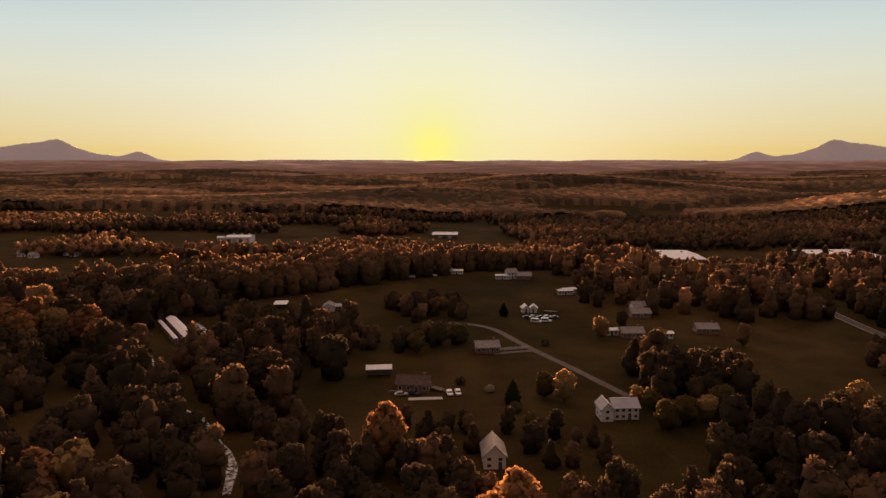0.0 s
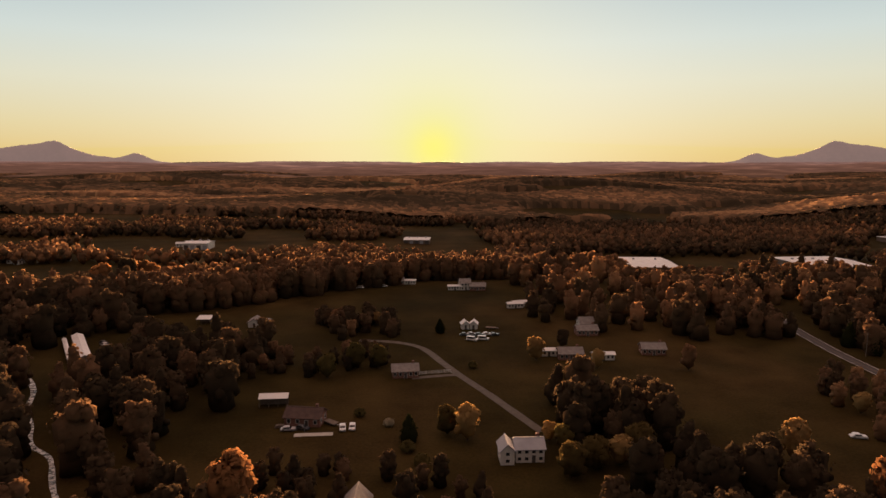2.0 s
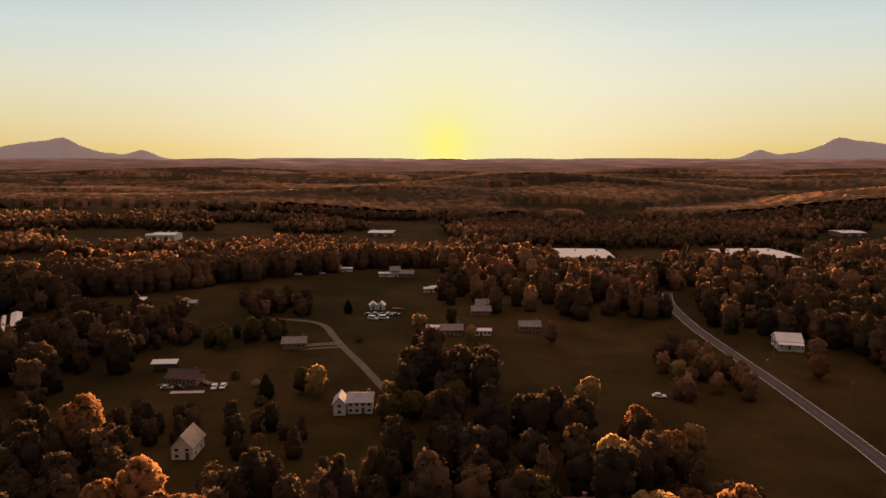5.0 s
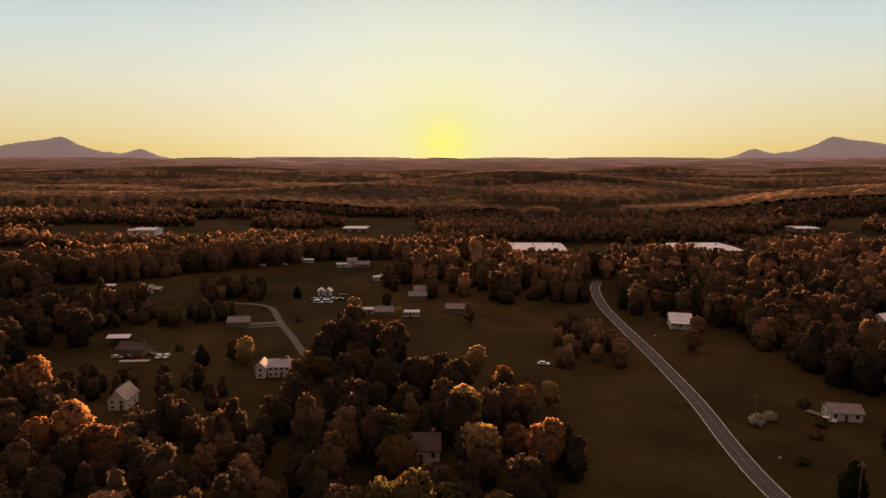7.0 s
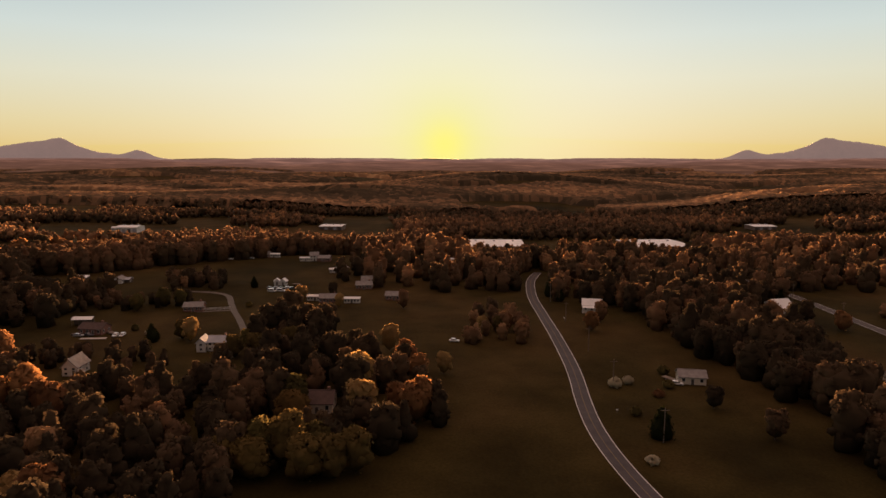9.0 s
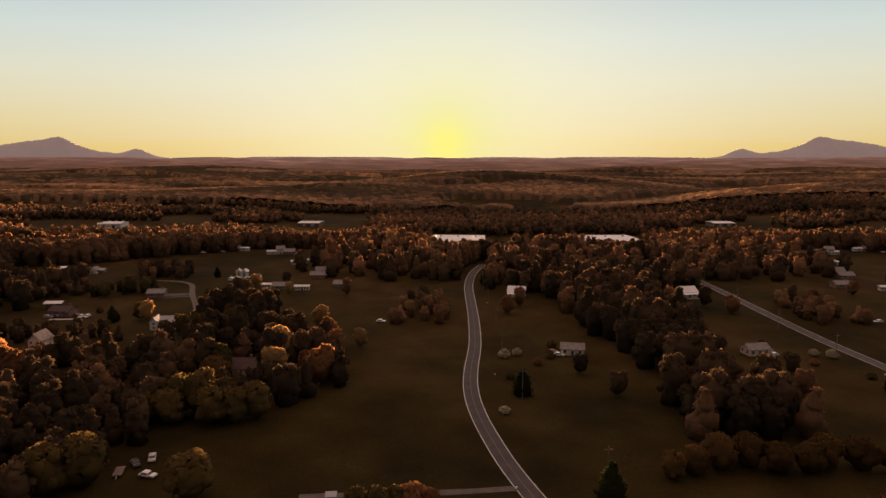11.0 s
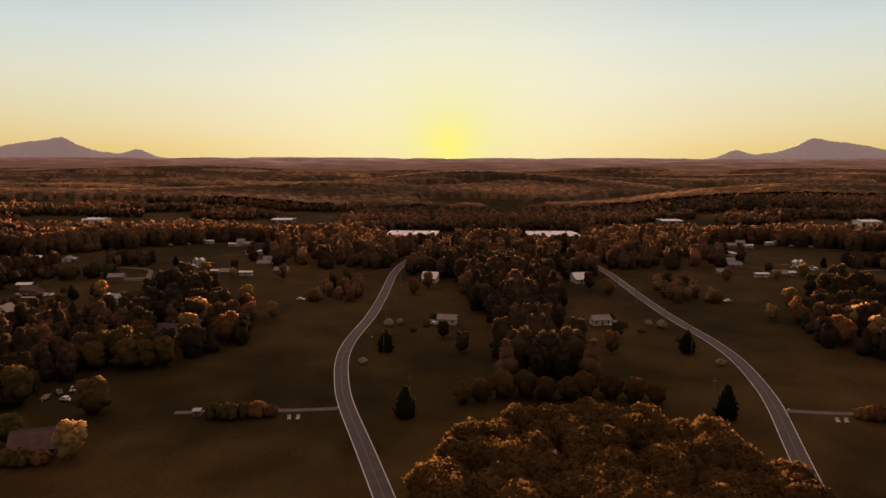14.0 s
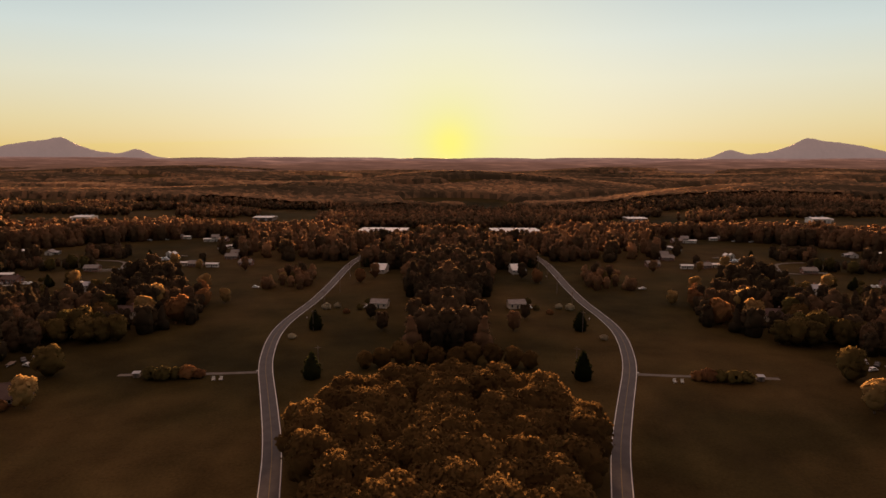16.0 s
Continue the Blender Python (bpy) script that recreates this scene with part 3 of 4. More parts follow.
WOODS = {
    "belt": ([(-640, 280), (-420, 330), (-262, 318), (-204, 330), (-138, 380), (-90, 414), (-20, 432), (54, 440), (54, 486), (-60, 490), (-150, 462), (-220, 405), (-262, 372), (-320, 346), (-470, 350), (-640, 350)], 7.2),
    "west": ([(-640, 280), (-420, 330), (-262, 318), (-228, 300), (-200, 268), (-150, 262), (-148, 216), (-160, 170), (-166, 60), (-420, 60), (-640, 120)], 10.5),
    "south": ([(-162, 150), (-130, 138), (-112, 122), (-92, 118), (-62, 112), (-42, 130), (-28, 158), (-10, 152), (8, 147), (24, 136), (34, 112), (36, 88), (20, 66), (-8, 52), (-22, 30), (-24, -16), (-60, -60), (-200, -60), (-160, 60)], 8.6),
    "row": ([(129, -92), (120, -55), (115.5, -39), (119.5, -28), (128.5, -17), (143, -7), (160, -4), (160, -92)], 7.0),
    "east": ([(139, 42), (162, 38), (162, 236), (128, 240), (126, 196), (136, 176), (134, 146), (144, 112), (141, 74)], 8.0),
    "middle": ([(40, 166), (76, 170), (76, 220), (44, 214)], 9.0),
    "northeast": ([(95, 240), (162, 236), (162, 430), (124, 440), (116, 340), (98, 300)], 11.0),
    # north, roadside and low_north are added to block low sun streaks
    "north": ([(80, 318), (88, 318), (97, 345), (108, 340), (112, 372), (84, 372)], 7.5),
    "roadside": ([(60, 268), (79, 268), (83, 330), (80, 372), (58, 372)], 7.5),
    "low_north": ([(40, 400), (80, 372), (112, 372), (122, 440), (118, 474), (46, 474)], 8.0),
    "hedges": ([(-204, 226), (-158, 222), (-118, 230), (-104, 240), (-108, 250), (-150, 252), (-204, 252)], 7.0),
    "yard_trees": ([(-130, 142), (-70, 124), (-70, 146), (-90, 152), (-128, 160)], 8.0),
    "dark_grove": ([(-58, 176), (-46, 166), (-24, 160), (-12, 174), (-18, 192), (-44, 204), (-58, 198)], 7.5),
    "grove": ([(-132.8, 271.0), (-94.2, 275.8), (-109.5, 310.4), (-141.7, 304.7)], 7.0),
    "village": ([(-36, 290), (81, 262), (82, 372), (40, 400), (20, 426), (-34, 410)], 15.0),
}


def scatter(poly, step, rng):
    xs, ys = [p[0] for p in poly], [p[1] for p in poly]
    out = []
    for x in np.arange(min(xs), max(xs), step):
        for y in np.arange(min(ys), max(ys), step):
            px, py = x + rng.uniform(-0.45, 0.45) * step, y + rng.uniform(-0.45, 0.45) * step
            if inside(poly, px, py) and free_spot(px, py):
                out.append((px, py))
    return out


rng0 = np.random.default_rng(5)
PROTO, PROTO_FAR = [], []
for i in range(10):
    h, r = rng0.uniform(12, 17), rng0.uniform(5.4, 7.2)
    lob = broadleaf_lobes(rng0, h, r, 14) if i % 5 else tall_lobes(rng0, h, r * 0.95)
    PROTO.append((full_crown(rng0, lob + [(0, 0, h * 0.15, r * 0.72)], 170, 0.45, 6, 3, 0.85), wood_quads(rng0, h, r, 2)))
    PROTO_FAR.append((full_crown(rng0, lob[:9] + [(0, 0, h * 0.15, r * 0.74)], 80, 0.6, 6, 3, 0.9), wood_quads(rng0, h, r, 0)))


def woodland(name, spots, rng, label, lo=0.75, hi=1.15, lean=0.0, spread=1.0):
    """Many trees too dense to count, joined into one mesh."""
    V, M, T, N = [], [], [], []
    for x, y in spots:
        (crown, soft), wood = (PROTO if -190 < x < 340 and y < 240 else PROTO_FAR)[rng.integers(10)]
        a, s = rng.uniform(0, 6.28), rng.uniform(lo, hi)
        rot = np.array([[math.cos(a), -math.sin(a), 0], [math.sin(a), math.cos(a), 0], [0, 0, 1]]) * s
        off = np.array([x, y, lay(x, y) - 0.1])
        V += [crown @ rot.T + off, wood @ rot.T + off]
        N += [soft @ rot.T, np.zeros((len(wood), 4, 3))]
        M += [np.zeros(len(crown)), np.ones(len(wood))]
        patch = noise.noise(Vector((x / 60, y / 60, 2.0))) * 0.35
        T += [np.full(len(crown), np.clip(0.5 + (rng.beta(2.0, 2.2) - 0.5) * spread + patch + lean, 0, 1)), np.zeros(len(wood))]
    q = np.concatenate(V)
    me = quads_mesh(name, q, [LEAF_STUFF, BARK], np.concatenate(N), mat_index=np.concatenate(M), tint=np.concatenate(T))
    ob = tagged(new(name, me), label, "woodland", kind="stuff")
    twin = ob.copy()
    scene.collection.objects.link(twin)
    twin.scale, twin.location = (-1, 1, 1), (2 * AXIS, 0, 0)
    return ob


wood_rng = np.random.default_rng(8)
LEAN = {"belt": 0.02, "west": -0.40, "south": -0.46, "hedges": -0.26, "yard_trees": -0.4, "middle": 0.22, "grove": -0.25, "east": -0.35, "northeast": -0.12, "dark_grove": -0.4}
for key, (poly, step) in WOODS.items():
    spots = scatter(poly, step, wood_rng)
    if key == "row":
        for x, y in spots:
            plant(random.choice(["amber_a", "amber_b", "amber_c"]), x, y, random.uniform(0.88, 1.0))
        continue
    woodland("woodland", spots, wood_rng, {"belt": "belt of tall autumn trees with sunlit orange tops", "west": "dark brown autumn woods along the creek",
             "south": "dense dark autumn woods round the houses", "hedges": "low autumn hedge trees between small meadows",
             "yard_trees": "small autumn trees round a white house"}.get(key, "loose autumn trees between meadows and houses"),
             *((0.45, 0.62) if key == "low_north" else (0.38, 0.6) if key in ("hedges", "yard_trees") else (0.5, 0.72) if key in ("grove", "middle") else (1.0, 1.22) if key == "belt" else (0.62, 0.98) if key == "south" else (0.75, 1.15)), LEAN.get(key, 0.0), 0.55 if key == "belt" else 1.0)


def far_open(x, y):
    """Meadows between the far woods: below zero where the land is open."""
    x, y = np.asarray(x, float), np.asarray(y, float)
    f = np.array([noise.noise(Vector((a / 330, b / 150, 4.0))) + 0.45 * noise.noise(Vector((a / 110, b / 70, 9.0))) for a, b in zip(x.ravel(), y.ravel())]).reshape(x.shape)
    u = AXIS - np.abs(x - AXIS)
    f = f + np.where(y < 640, -0.12, np.where((np.abs(x - AXIS) > 420) | (y < 950), 0.16, 0.26))
    for cx, cy, rx, ry in ((-295, 560, 110, 64), (-103, 664, 44, 40), (-360, 445, 110, 36), (-590, 860, 70, 60), (82, 500, 76, 92), (190, 500, 90, 90)):
        f = np.minimum(f, (np.hypot((u - cx) / rx, (y - cy) / ry) - 1) * 1.2)
    return f


def far_woods():
    """The nearer of the far woods: single coarse crowns over the hills, open where the meadows lie."""
    rng = np.random.default_rng(21)
    xs, ys = [], []
    for y in np.arange(484, 935, 8.5):
        x = np.arange(AXIS - 520 - 0.86 * y, AXIS + 520 + 0.86 * y, 8.5)
        xs.append(x + rng.uniform(-3.6, 3.6, len(x))), ys.append(y + rng.uniform(-3.6, 3.6, len(x)))
    X, Y = np.concatenate(xs), np.concatenate(ys)
    keep = far_open(X, Y) > 0
    V, T, N = [], [], []
    for x, y in zip(X[keep], Y[keep]):
        h = rng.uniform(10.5, 14)
        s = rng.uniform(4.2, 6.0)
        lobes = [(rng.normal(0, s * 0.3), rng.normal(0, s * 0.3), h - s * rng.uniform(0.7, 1.1), s * rng.uniform(0.6, 0.85)), (rng.normal(0, s * 0.25), rng.normal(0, s * 0.25), h * 0.33, s * rng.uniform(0.75, 0.95))]
        q, k = full_crown(rng, lobes, 5, s * 0.2, 5, 2, 0.95)
        N.append(k)
        V.append(q + np.array([x, y, lay(x, y)]))
        # wide noise bands in the tint stand in for shaded and sunlit woods
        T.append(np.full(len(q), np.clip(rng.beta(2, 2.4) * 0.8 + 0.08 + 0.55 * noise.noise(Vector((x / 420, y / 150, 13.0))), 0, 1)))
    me = quads_mesh("far_woods", np.concatenate(V), [LEAF_STUFF], np.concatenate(N), tint=np.concatenate(T))
    tagged(new("far_woods", me), "distant autumn woods rolling over the hills", "woodland", kind="stuff")


def canopy(name, y0, y1, step, cell):
    """Closed woods far off: a sheet of domed crowns, dropping to the ground at the meadows' edges."""
    half = 520 + 0.9 * y1
    xs, ys = np.arange(AXIS - half, AXIS + half, step), np.arange(y0, y1, step)
    X, Y = np.meshgrid(xs, ys)
    rng = np.random.default_rng(77)
    jit = rng.uniform(0.1, 0.9, (97, 97, 2))
    tall = rng.uniform(0, 1, (97, 97))
    cx, cy = np.floor(X / cell).astype(int), np.floor(Y / cell).astype(int)
    best, crown, tint = np.full(X.shape, 9.0), np.zeros(X.shape), np.zeros(X.shape)
    for i in (-1, 0, 1):
        for j in (-1, 0, 1):
            a, b = (cx + i) % 97, (cy + j) % 97
            d = np.hypot(X / cell - cx - i - jit[a, b, 0], Y / cell - cy - j - jit[a, b, 1])
            near = d < best
            best, crown, tint = np.where(near, d, best), np.where(near, tall[a, b], crown), np.where(near, tall[b, a], tint)
    wood = smooth(0.0, 0.10, far_open(X, Y))
    Z = height(X, Y) + wood * (8.5 + 3.0 * crown + cell * 0.6 * (np.sqrt(np.clip(1 - best ** 2, 0, 1)) - 0.5)) - 1.2 * (1 - wood)
    q = np.arange(len(ys) - 1)[:, None] * len(xs) + np.arange(len(xs) - 1)[None]
    keep = (wood[:-1, :-1] + wood[1:, 1:]).ravel() > 0.02
    q = np.stack([q, q + 1, q + len(xs) + 1, q + len(xs)], -1).reshape(-1, 4)[keep]
    # long dark and light bands paint shade and sun into the leaf colour
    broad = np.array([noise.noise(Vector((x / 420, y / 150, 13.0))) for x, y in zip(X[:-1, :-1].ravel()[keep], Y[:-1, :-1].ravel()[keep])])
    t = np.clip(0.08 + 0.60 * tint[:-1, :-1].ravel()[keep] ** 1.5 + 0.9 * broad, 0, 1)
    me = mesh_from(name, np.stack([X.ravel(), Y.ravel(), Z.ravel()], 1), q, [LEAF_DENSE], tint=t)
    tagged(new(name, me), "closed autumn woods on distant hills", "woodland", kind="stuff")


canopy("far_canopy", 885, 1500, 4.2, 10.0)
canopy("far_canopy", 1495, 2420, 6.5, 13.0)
far_woods()

# the single trees that stand out
for key, x, y, s in [
    ("rust_a", -130, 132.5, 1.12), ("autumn_b", -118, 122, 0.8), ("rust_a", -99.6, 101.4, 1.08), ("rust_a", -84, 87.5, 1.0), ("rust_a", -106, 97, 0.85), ("rust_a", -92, 93, 0.8), ("rust_a", -55, 38.3, 0.95), ("gold_a", -62, 40, 0.8), ("autumn_b", -69, 60.7, 0.78), ("rust_a", -208, 116, 1.0), ("gold_a", -201, 118.5, 1.1), ("gold_a", -193, 98, 1.0), ("autumn_b", -298, 267, 1.4), ("rust_a", -290, 246, 1.4), ("autumn_a", -276, 250, 1.4), ("rust_a", -262, 238, 1.3), ("rust_a", -248, 222, 1.2), ("rust_a", -286, 232, 1.35), ("gold_a", -276, 240, 1.35), ("rust_a", -300, 244, 1.4), ("rust_a", -306, 254, 1.4), ("rust_a", -284, 376, 1.3), ("autumn_b", -272, 384, 1.25), ("rust_a", -262, 390, 1.3), ("gold_a", -290, 388, 1.2), ("autumn_a", -276, 396, 1.2), ("rust_a", -250, 398, 1.2),
    ("gold_a", 8.8, 88.5, 1.15), ("amber_b", -11.6, 87.3, 0.72), ("turning_a", -21, 58, 0.82), ("turning_b", -14.5, 56, 0.88), ("turning_b", -6.5, 62, 1.02), ("turning_a", -1, 55, 0.92), ("turning_b", 5.5, 57, 0.9), ("turning_a", 11, 59, 0.82), ("olive_b", -13, 62, 0.85), ("olive_b", 1, 63, 0.85), ("turning_b", -19, 19, 1.05), ("turning_a", -25, 14, 0.9), ("gold_a", 5.2, 108.5, 1.2), ("rust_a", 19, 134.7, 0.85), ("gold_a", 11, 159, 0.9), ("turning_a", -50, 151, 0.72), ("turning_b", -43, 156, 0.7), ("gold_a", -36, 157, 0.75), ("turning_a", -30, 160, 0.8), ("olive_b", -49, 166, 0.55),
    ("olive_a", -13, 97, 0.9), ("rust_a", 19, 96, 0.8), ("rust_a", 25, 90, 1.0), ("gold_a", 33, 132, 0.7), ("rust_a", 24, 124, 0.8),
    ("turning_b", 9, 13, 0.95), ("gold_a", 20, -17, 0.95), ("bush", -1, -19, 1.1), ("bush", 4, -19.5, 1.2), ("bush", 8.5, -20, 1.3), ("rust_bush", 13, -19, 1.1), ("olive_a", -6, -14, 0.7), ("olive_a", -3, -8, 0.7), ("gold_a", -75.3, 172.6, 0.85), ("turning_a", -81, 177, 0.6), ("gold_a", -44, 245, 0.85), ("gold_a", -52, 172, 0.5),
    ("olive_a", -124, 225, 0.7), ("olive_a", -115, 236, 0.75), ("olive_a", -106, 236, 0.7), ("autumn_a", -136, 297, 0.7), ("autumn_a", -126, 300, 0.75), ("gold_a", -112, 300, 0.6),
    ("gold_a", -22, 235, 0.6), ("gold_a", 50, 190, 0.6), ("turning_a", 58, 188, 0.62), ("gold_a", 68, 184, 0.55), ("rust_a", 62, 192, 0.55),
    ("autumn_c", -160, 228, 0.7), ("gold_a", -158, 222, 0.6), ("autumn_a", -170, 240, 0.5), ("autumn_b", -187, 250, 0.55), ("autumn_a", -150, 250, 0.5),
    ("conifer", -82, 286, 0.7), ("conifer", 94.5, 79, 1.0), ("conifer", 107, 13, 1.05), ("conifer", -92, 172, 0.8), ("conifer", -92, 176, 0.5),
    ("conifer", 96, 250, 0.9), ("conifer", 93, 262, 1.0),
    ("pale_bush", -98.4, 182.8, 0.85), ("pale_bush", 87, 63.8, 0.9), ("pale_bush", 91.9, 118.9, 1.2), ("pale_bush", 97.3, 122.0, 1.0), ("bush", 48, 11, 1.3), ("bush", 53, 10.5, 1.5), ("bush", 57, 12, 1.3), ("rust_bush", 61, 12.5, 1.4), ("rust_bush", 65, 13, 1.0),
    ("bush", -108, 190, 0.8), ("bush", -92, 166, 1.0), ("bush", -88, 158, 1.0), ("bush", 110, 118, 0.9), ("bush", 113, 132, 1.0), ("rust_bush", 104, 110, 0.8), ("bush", -70, 236, 0.8), ("bush", 92, 95, 0.8),
    ("amber_a", 125, 24, 0.5), ("amber_c", 131.5, 26, 0.58), ("amber_b", 139, 29, 0.6), ("amber_a", 147, 30, 0.62), ("amber_c", 153, 27, 0.6), ("autumn_a", 126, 78, 0.7), ("autumn_a", 118, 100, 0.6), ("rust_a", 100, 190, 0.7), ("autumn_b", 108, 205, 0.7), ("autumn_a", -30, 262, 0.6), ("autumn_b", 12, 232, 0.6),
]:
    plant(key, x, y, s)


# ---------------------------------------------------------------- buildings
def window_part(root, x, y, z, w, h, facing):
    """facing: the side's outward direction, -1 for the front (-y), 1 for the back, 2 for +x, -2 for -x."""
    t = 0.06
    if abs(facing) == 1:
        y0, y1 = (y - t, y + 0.02) if facing < 0 else (y - 0.02, y + t)
        fr = boxes((x - w / 2 - 0.1, y0, z - 0.1, x - w / 2, y1, z + h + 0.1), (x + w / 2, y0, z - 0.1, x + w / 2 + 0.1, y1, z + h + 0.1),
                   (x - w / 2, y0, z + h, x + w / 2, y1, z + h + 0.1), (x - w / 2, y0, z - 0.1, x + w / 2, y1, z))
        yg = (y0 + 0.03, y1) if facing < 0 else (y0, y1 - 0.03)
        pa = boxes((x - w / 2, yg[0], z, x + w / 2, yg[1], z + h))
    else:
        x0, x1 = (x - t, x + 0.02) if facing < 0 else (x - 0.02, x + t)
        fr = boxes((x0, y - w / 2 - 0.1, z - 0.1, x1, y - w / 2, z + h + 0.1), (x0, y + w / 2, z - 0.1, x1, y + w / 2 + 0.1, z + h + 0.1),
                   (x0, y - w / 2, z + h, x1, y + w / 2, z + h + 0.1), (x0, y - w / 2, z - 0.1, x1, y + w / 2, z))
        xg = (x0 + 0.03, x1) if facing < 0 else (x0, x1 - 0.03)
        pa = boxes((xg[0], y - w / 2, z, xg[1], y + w / 2, z + h))
    f = part("window", fr, WHITE, root, "white window frame")
    part("pane", pa, GLASS, f)


def gable_house(name, label, category, w, d, h, rh, wall, roof, storeys=1, windows=3, door=True, porch=False, chimney=False, over=0.45, group="", ridge_along="x"):
    """Walls with gables, two roof slabs, windows, a door; the ridge runs along x, or along y for ridge_along='y'."""
    root = new(name)
    tagged(root, label, category, group)
    k, e = (w, d) if ridge_along == "x" else (d, w)
    bm = bmesh.new()
    prism(bm, [(-e / 2, -0.4), (e / 2, -0.4), (e / 2, h), (0, h + rh), (-e / 2, h)], -k / 2, k / 2)
    rot = Matrix.Rotation(math.pi / 2, 4, "Z") if ridge_along == "y" else Matrix.Identity(4)
    bm.transform(rot)
    part("wall", bm, wall, root)
    n = Vector((rh, e / 2)).normalized()
    for s in (-1, 1):
        bm = bmesh.new()
        lo = (s * (e / 2 + over), h - rh * over / (e / 2))
        prism(bm, [(0, h + rh + 0.02), (lo[0], lo[1] + 0.02), (lo[0] + s * n.x * 0.05, lo[1] + 0.24), (0, h + rh + 0.26)], -k / 2 - over, k / 2 + over)
        bm.transform(rot)
        part("roof", bm, roof, root)
    part("ridge_cap", (lambda b: (box(b, -k / 2 - over, -0.18, h + rh + 0.2, k / 2 + over, 0.18, h + rh + 0.31), b.transform(rot), b)[2])(bmesh.new()), roof, root)
    step = h / storeys
    for st in range(storeys):
        for i in range(windows):
            x = -w / 2 + w * (i + 0.5) / windows
            if door and st == 0 and i == windows // 2:
                continue
            window_part(root, x, -d / 2, st * step + step * 0.36, min(1.0, w / windows * 0.5), step * 0.45, -1)
        for sx in (-1, 1):
            for yy in (-d / 4, d / 4):
                window_part(root, sx * w / 2, yy, st * step + step * 0.36, 0.9, step * 0.45, 2 * sx)
    if door:
        dx = -w / 2 + w * (windows // 2 + 0.5) / windows
        dr = part("door", boxes((dx - 0.5, -d / 2 - 0.07, 0, dx + 0.5, -d / 2 + 0.02, 2.05)), DOORM, root, "dark front door")
        part("door_frame", boxes((dx - 0.62, -d / 2 - 0.09, 0, dx - 0.5, -d / 2 + 0.02, 2.15), (dx + 0.5, -d / 2 - 0.09, 0, dx + 0.62, -d / 2 + 0.02, 2.15), (dx - 0.5, -d / 2 - 0.09, 2.05, dx + 0.5, -d / 2 + 0.02, 2.15)), WHITE, root)
    if porch:
        pz = min(2.7, h - 0.2)
        part("porch_roof", (lambda b: (prism(b, [(-d / 2, pz + 0.5), (-d / 2, pz + 0.68), (-d / 2 - 2.6, pz + 0.16), (-d / 2 - 2.6, pz)], -w / 2, w / 2), b)[1])(bmesh.new()), roof, root)
        part("porch_floor", boxes((-w / 2, -d / 2 - 2.6, -0.3, w / 2, -d / 2 - 0.1, 0.25)), CONCRETE, root)
        for i in range(5):
            x = -w / 2 + 0.15 + (w - 0.3) * i / 4
            part("porch_post", boxes((x - 0.09, -d / 2 - 2.5, 0.25, x + 0.09, -d / 2 - 2.32, pz + 0.05)), WHITE, root)
    if chimney:
        part("chimney", boxes((w * 0.28, 0.3, h, w * 0.28 + 0.8, 1.0, h + rh + 0.9), (w * 0.28 - 0.06, 0.24, h + rh + 0.9, w * 0.28 + 0.86, 1.06, h + rh + 1.05)), BRICK, root, "brick chimney")
    return root


def place(ob, x, y, rz=0.0, both=True):
    ob.matrix_basis = pose(x, y, lay(x, y), 0, 0, rz)
    if both:
        px = 2 * AXIS - x
        copy_thing(ob, pose(px, y, lay(px, y), 0, 0, -rz))
    return ob


def again(ob, x, y, rz=0.0):
    for px, a in ((x, rz), (2 * AXIS - x, -rz)):
        copy_thing(ob, pose(px, y, lay(px, y), 0, 0, a))


def hall_building(name, label, w, d, h, rise, doors=4, wall=None):
    """A long low industrial hall: wall panels with seams, a shallow roof with ribs, loading doors."""
    root = new(name)
    tagged(root, label, "industrial building")
    bm = bmesh.new()
    prism(bm, [(-d / 2, -1.0), (d / 2, -1.0), (d / 2, h), (0, h + rise), (-d / 2, h)], -w / 2, w / 2)
    part("wall", bm, wall or WHITE, root)
    for s in (-1, 1):
        bm = bmesh.new()
        prism(bm, [(0, h + rise + 0.02), (s * (d / 2 + 0.5), h + 0.0), (s * (d / 2 + 0.5), h + 0.3), (0, h + rise + 0.32)], -w / 2 - 0.5, w / 2 + 0.5)
        ro = part("roof", bm, TIN, root, "pale metal roof")
        nrib = int(w / 3.5)
        for i in range(nrib):
            x = -w / 2 + (i + 0.5) * w / nrib
            bm = bmesh.new()
            prism(bm, [(s * 0.2, h + rise + 0.3), (s * (d / 2 + 0.4), h + 0.28), (s * (d / 2 + 0.4), h + 0.4), (s * 0.2, h + rise + 0.42)], x - 0.06, x + 0.06)
            part("seam", bm, TIN, ro)
    for i in range(doors):
        x = -w / 2 + w * (i + 0.5) / doors
        part("loading_door", boxes((x - 1.8, -d / 2 - 0.08, 0, x + 1.8, -d / 2 + 0.03, min(4.0, h - 0.8))), STEEL if i % 2 else DOORM, root, "roll-up loading door")
    for i in range(3):
        x = -w / 2 + w * (i + 0.5) / 3
        part("roof_vent", boxes((x - 0.8, d * 0.16, h + rise * 0.5, x + 0.8, d * 0.16 + 1.6, h + rise * 0.5 + 1.6)), STEEL, root, "grey roof vent")
    return root


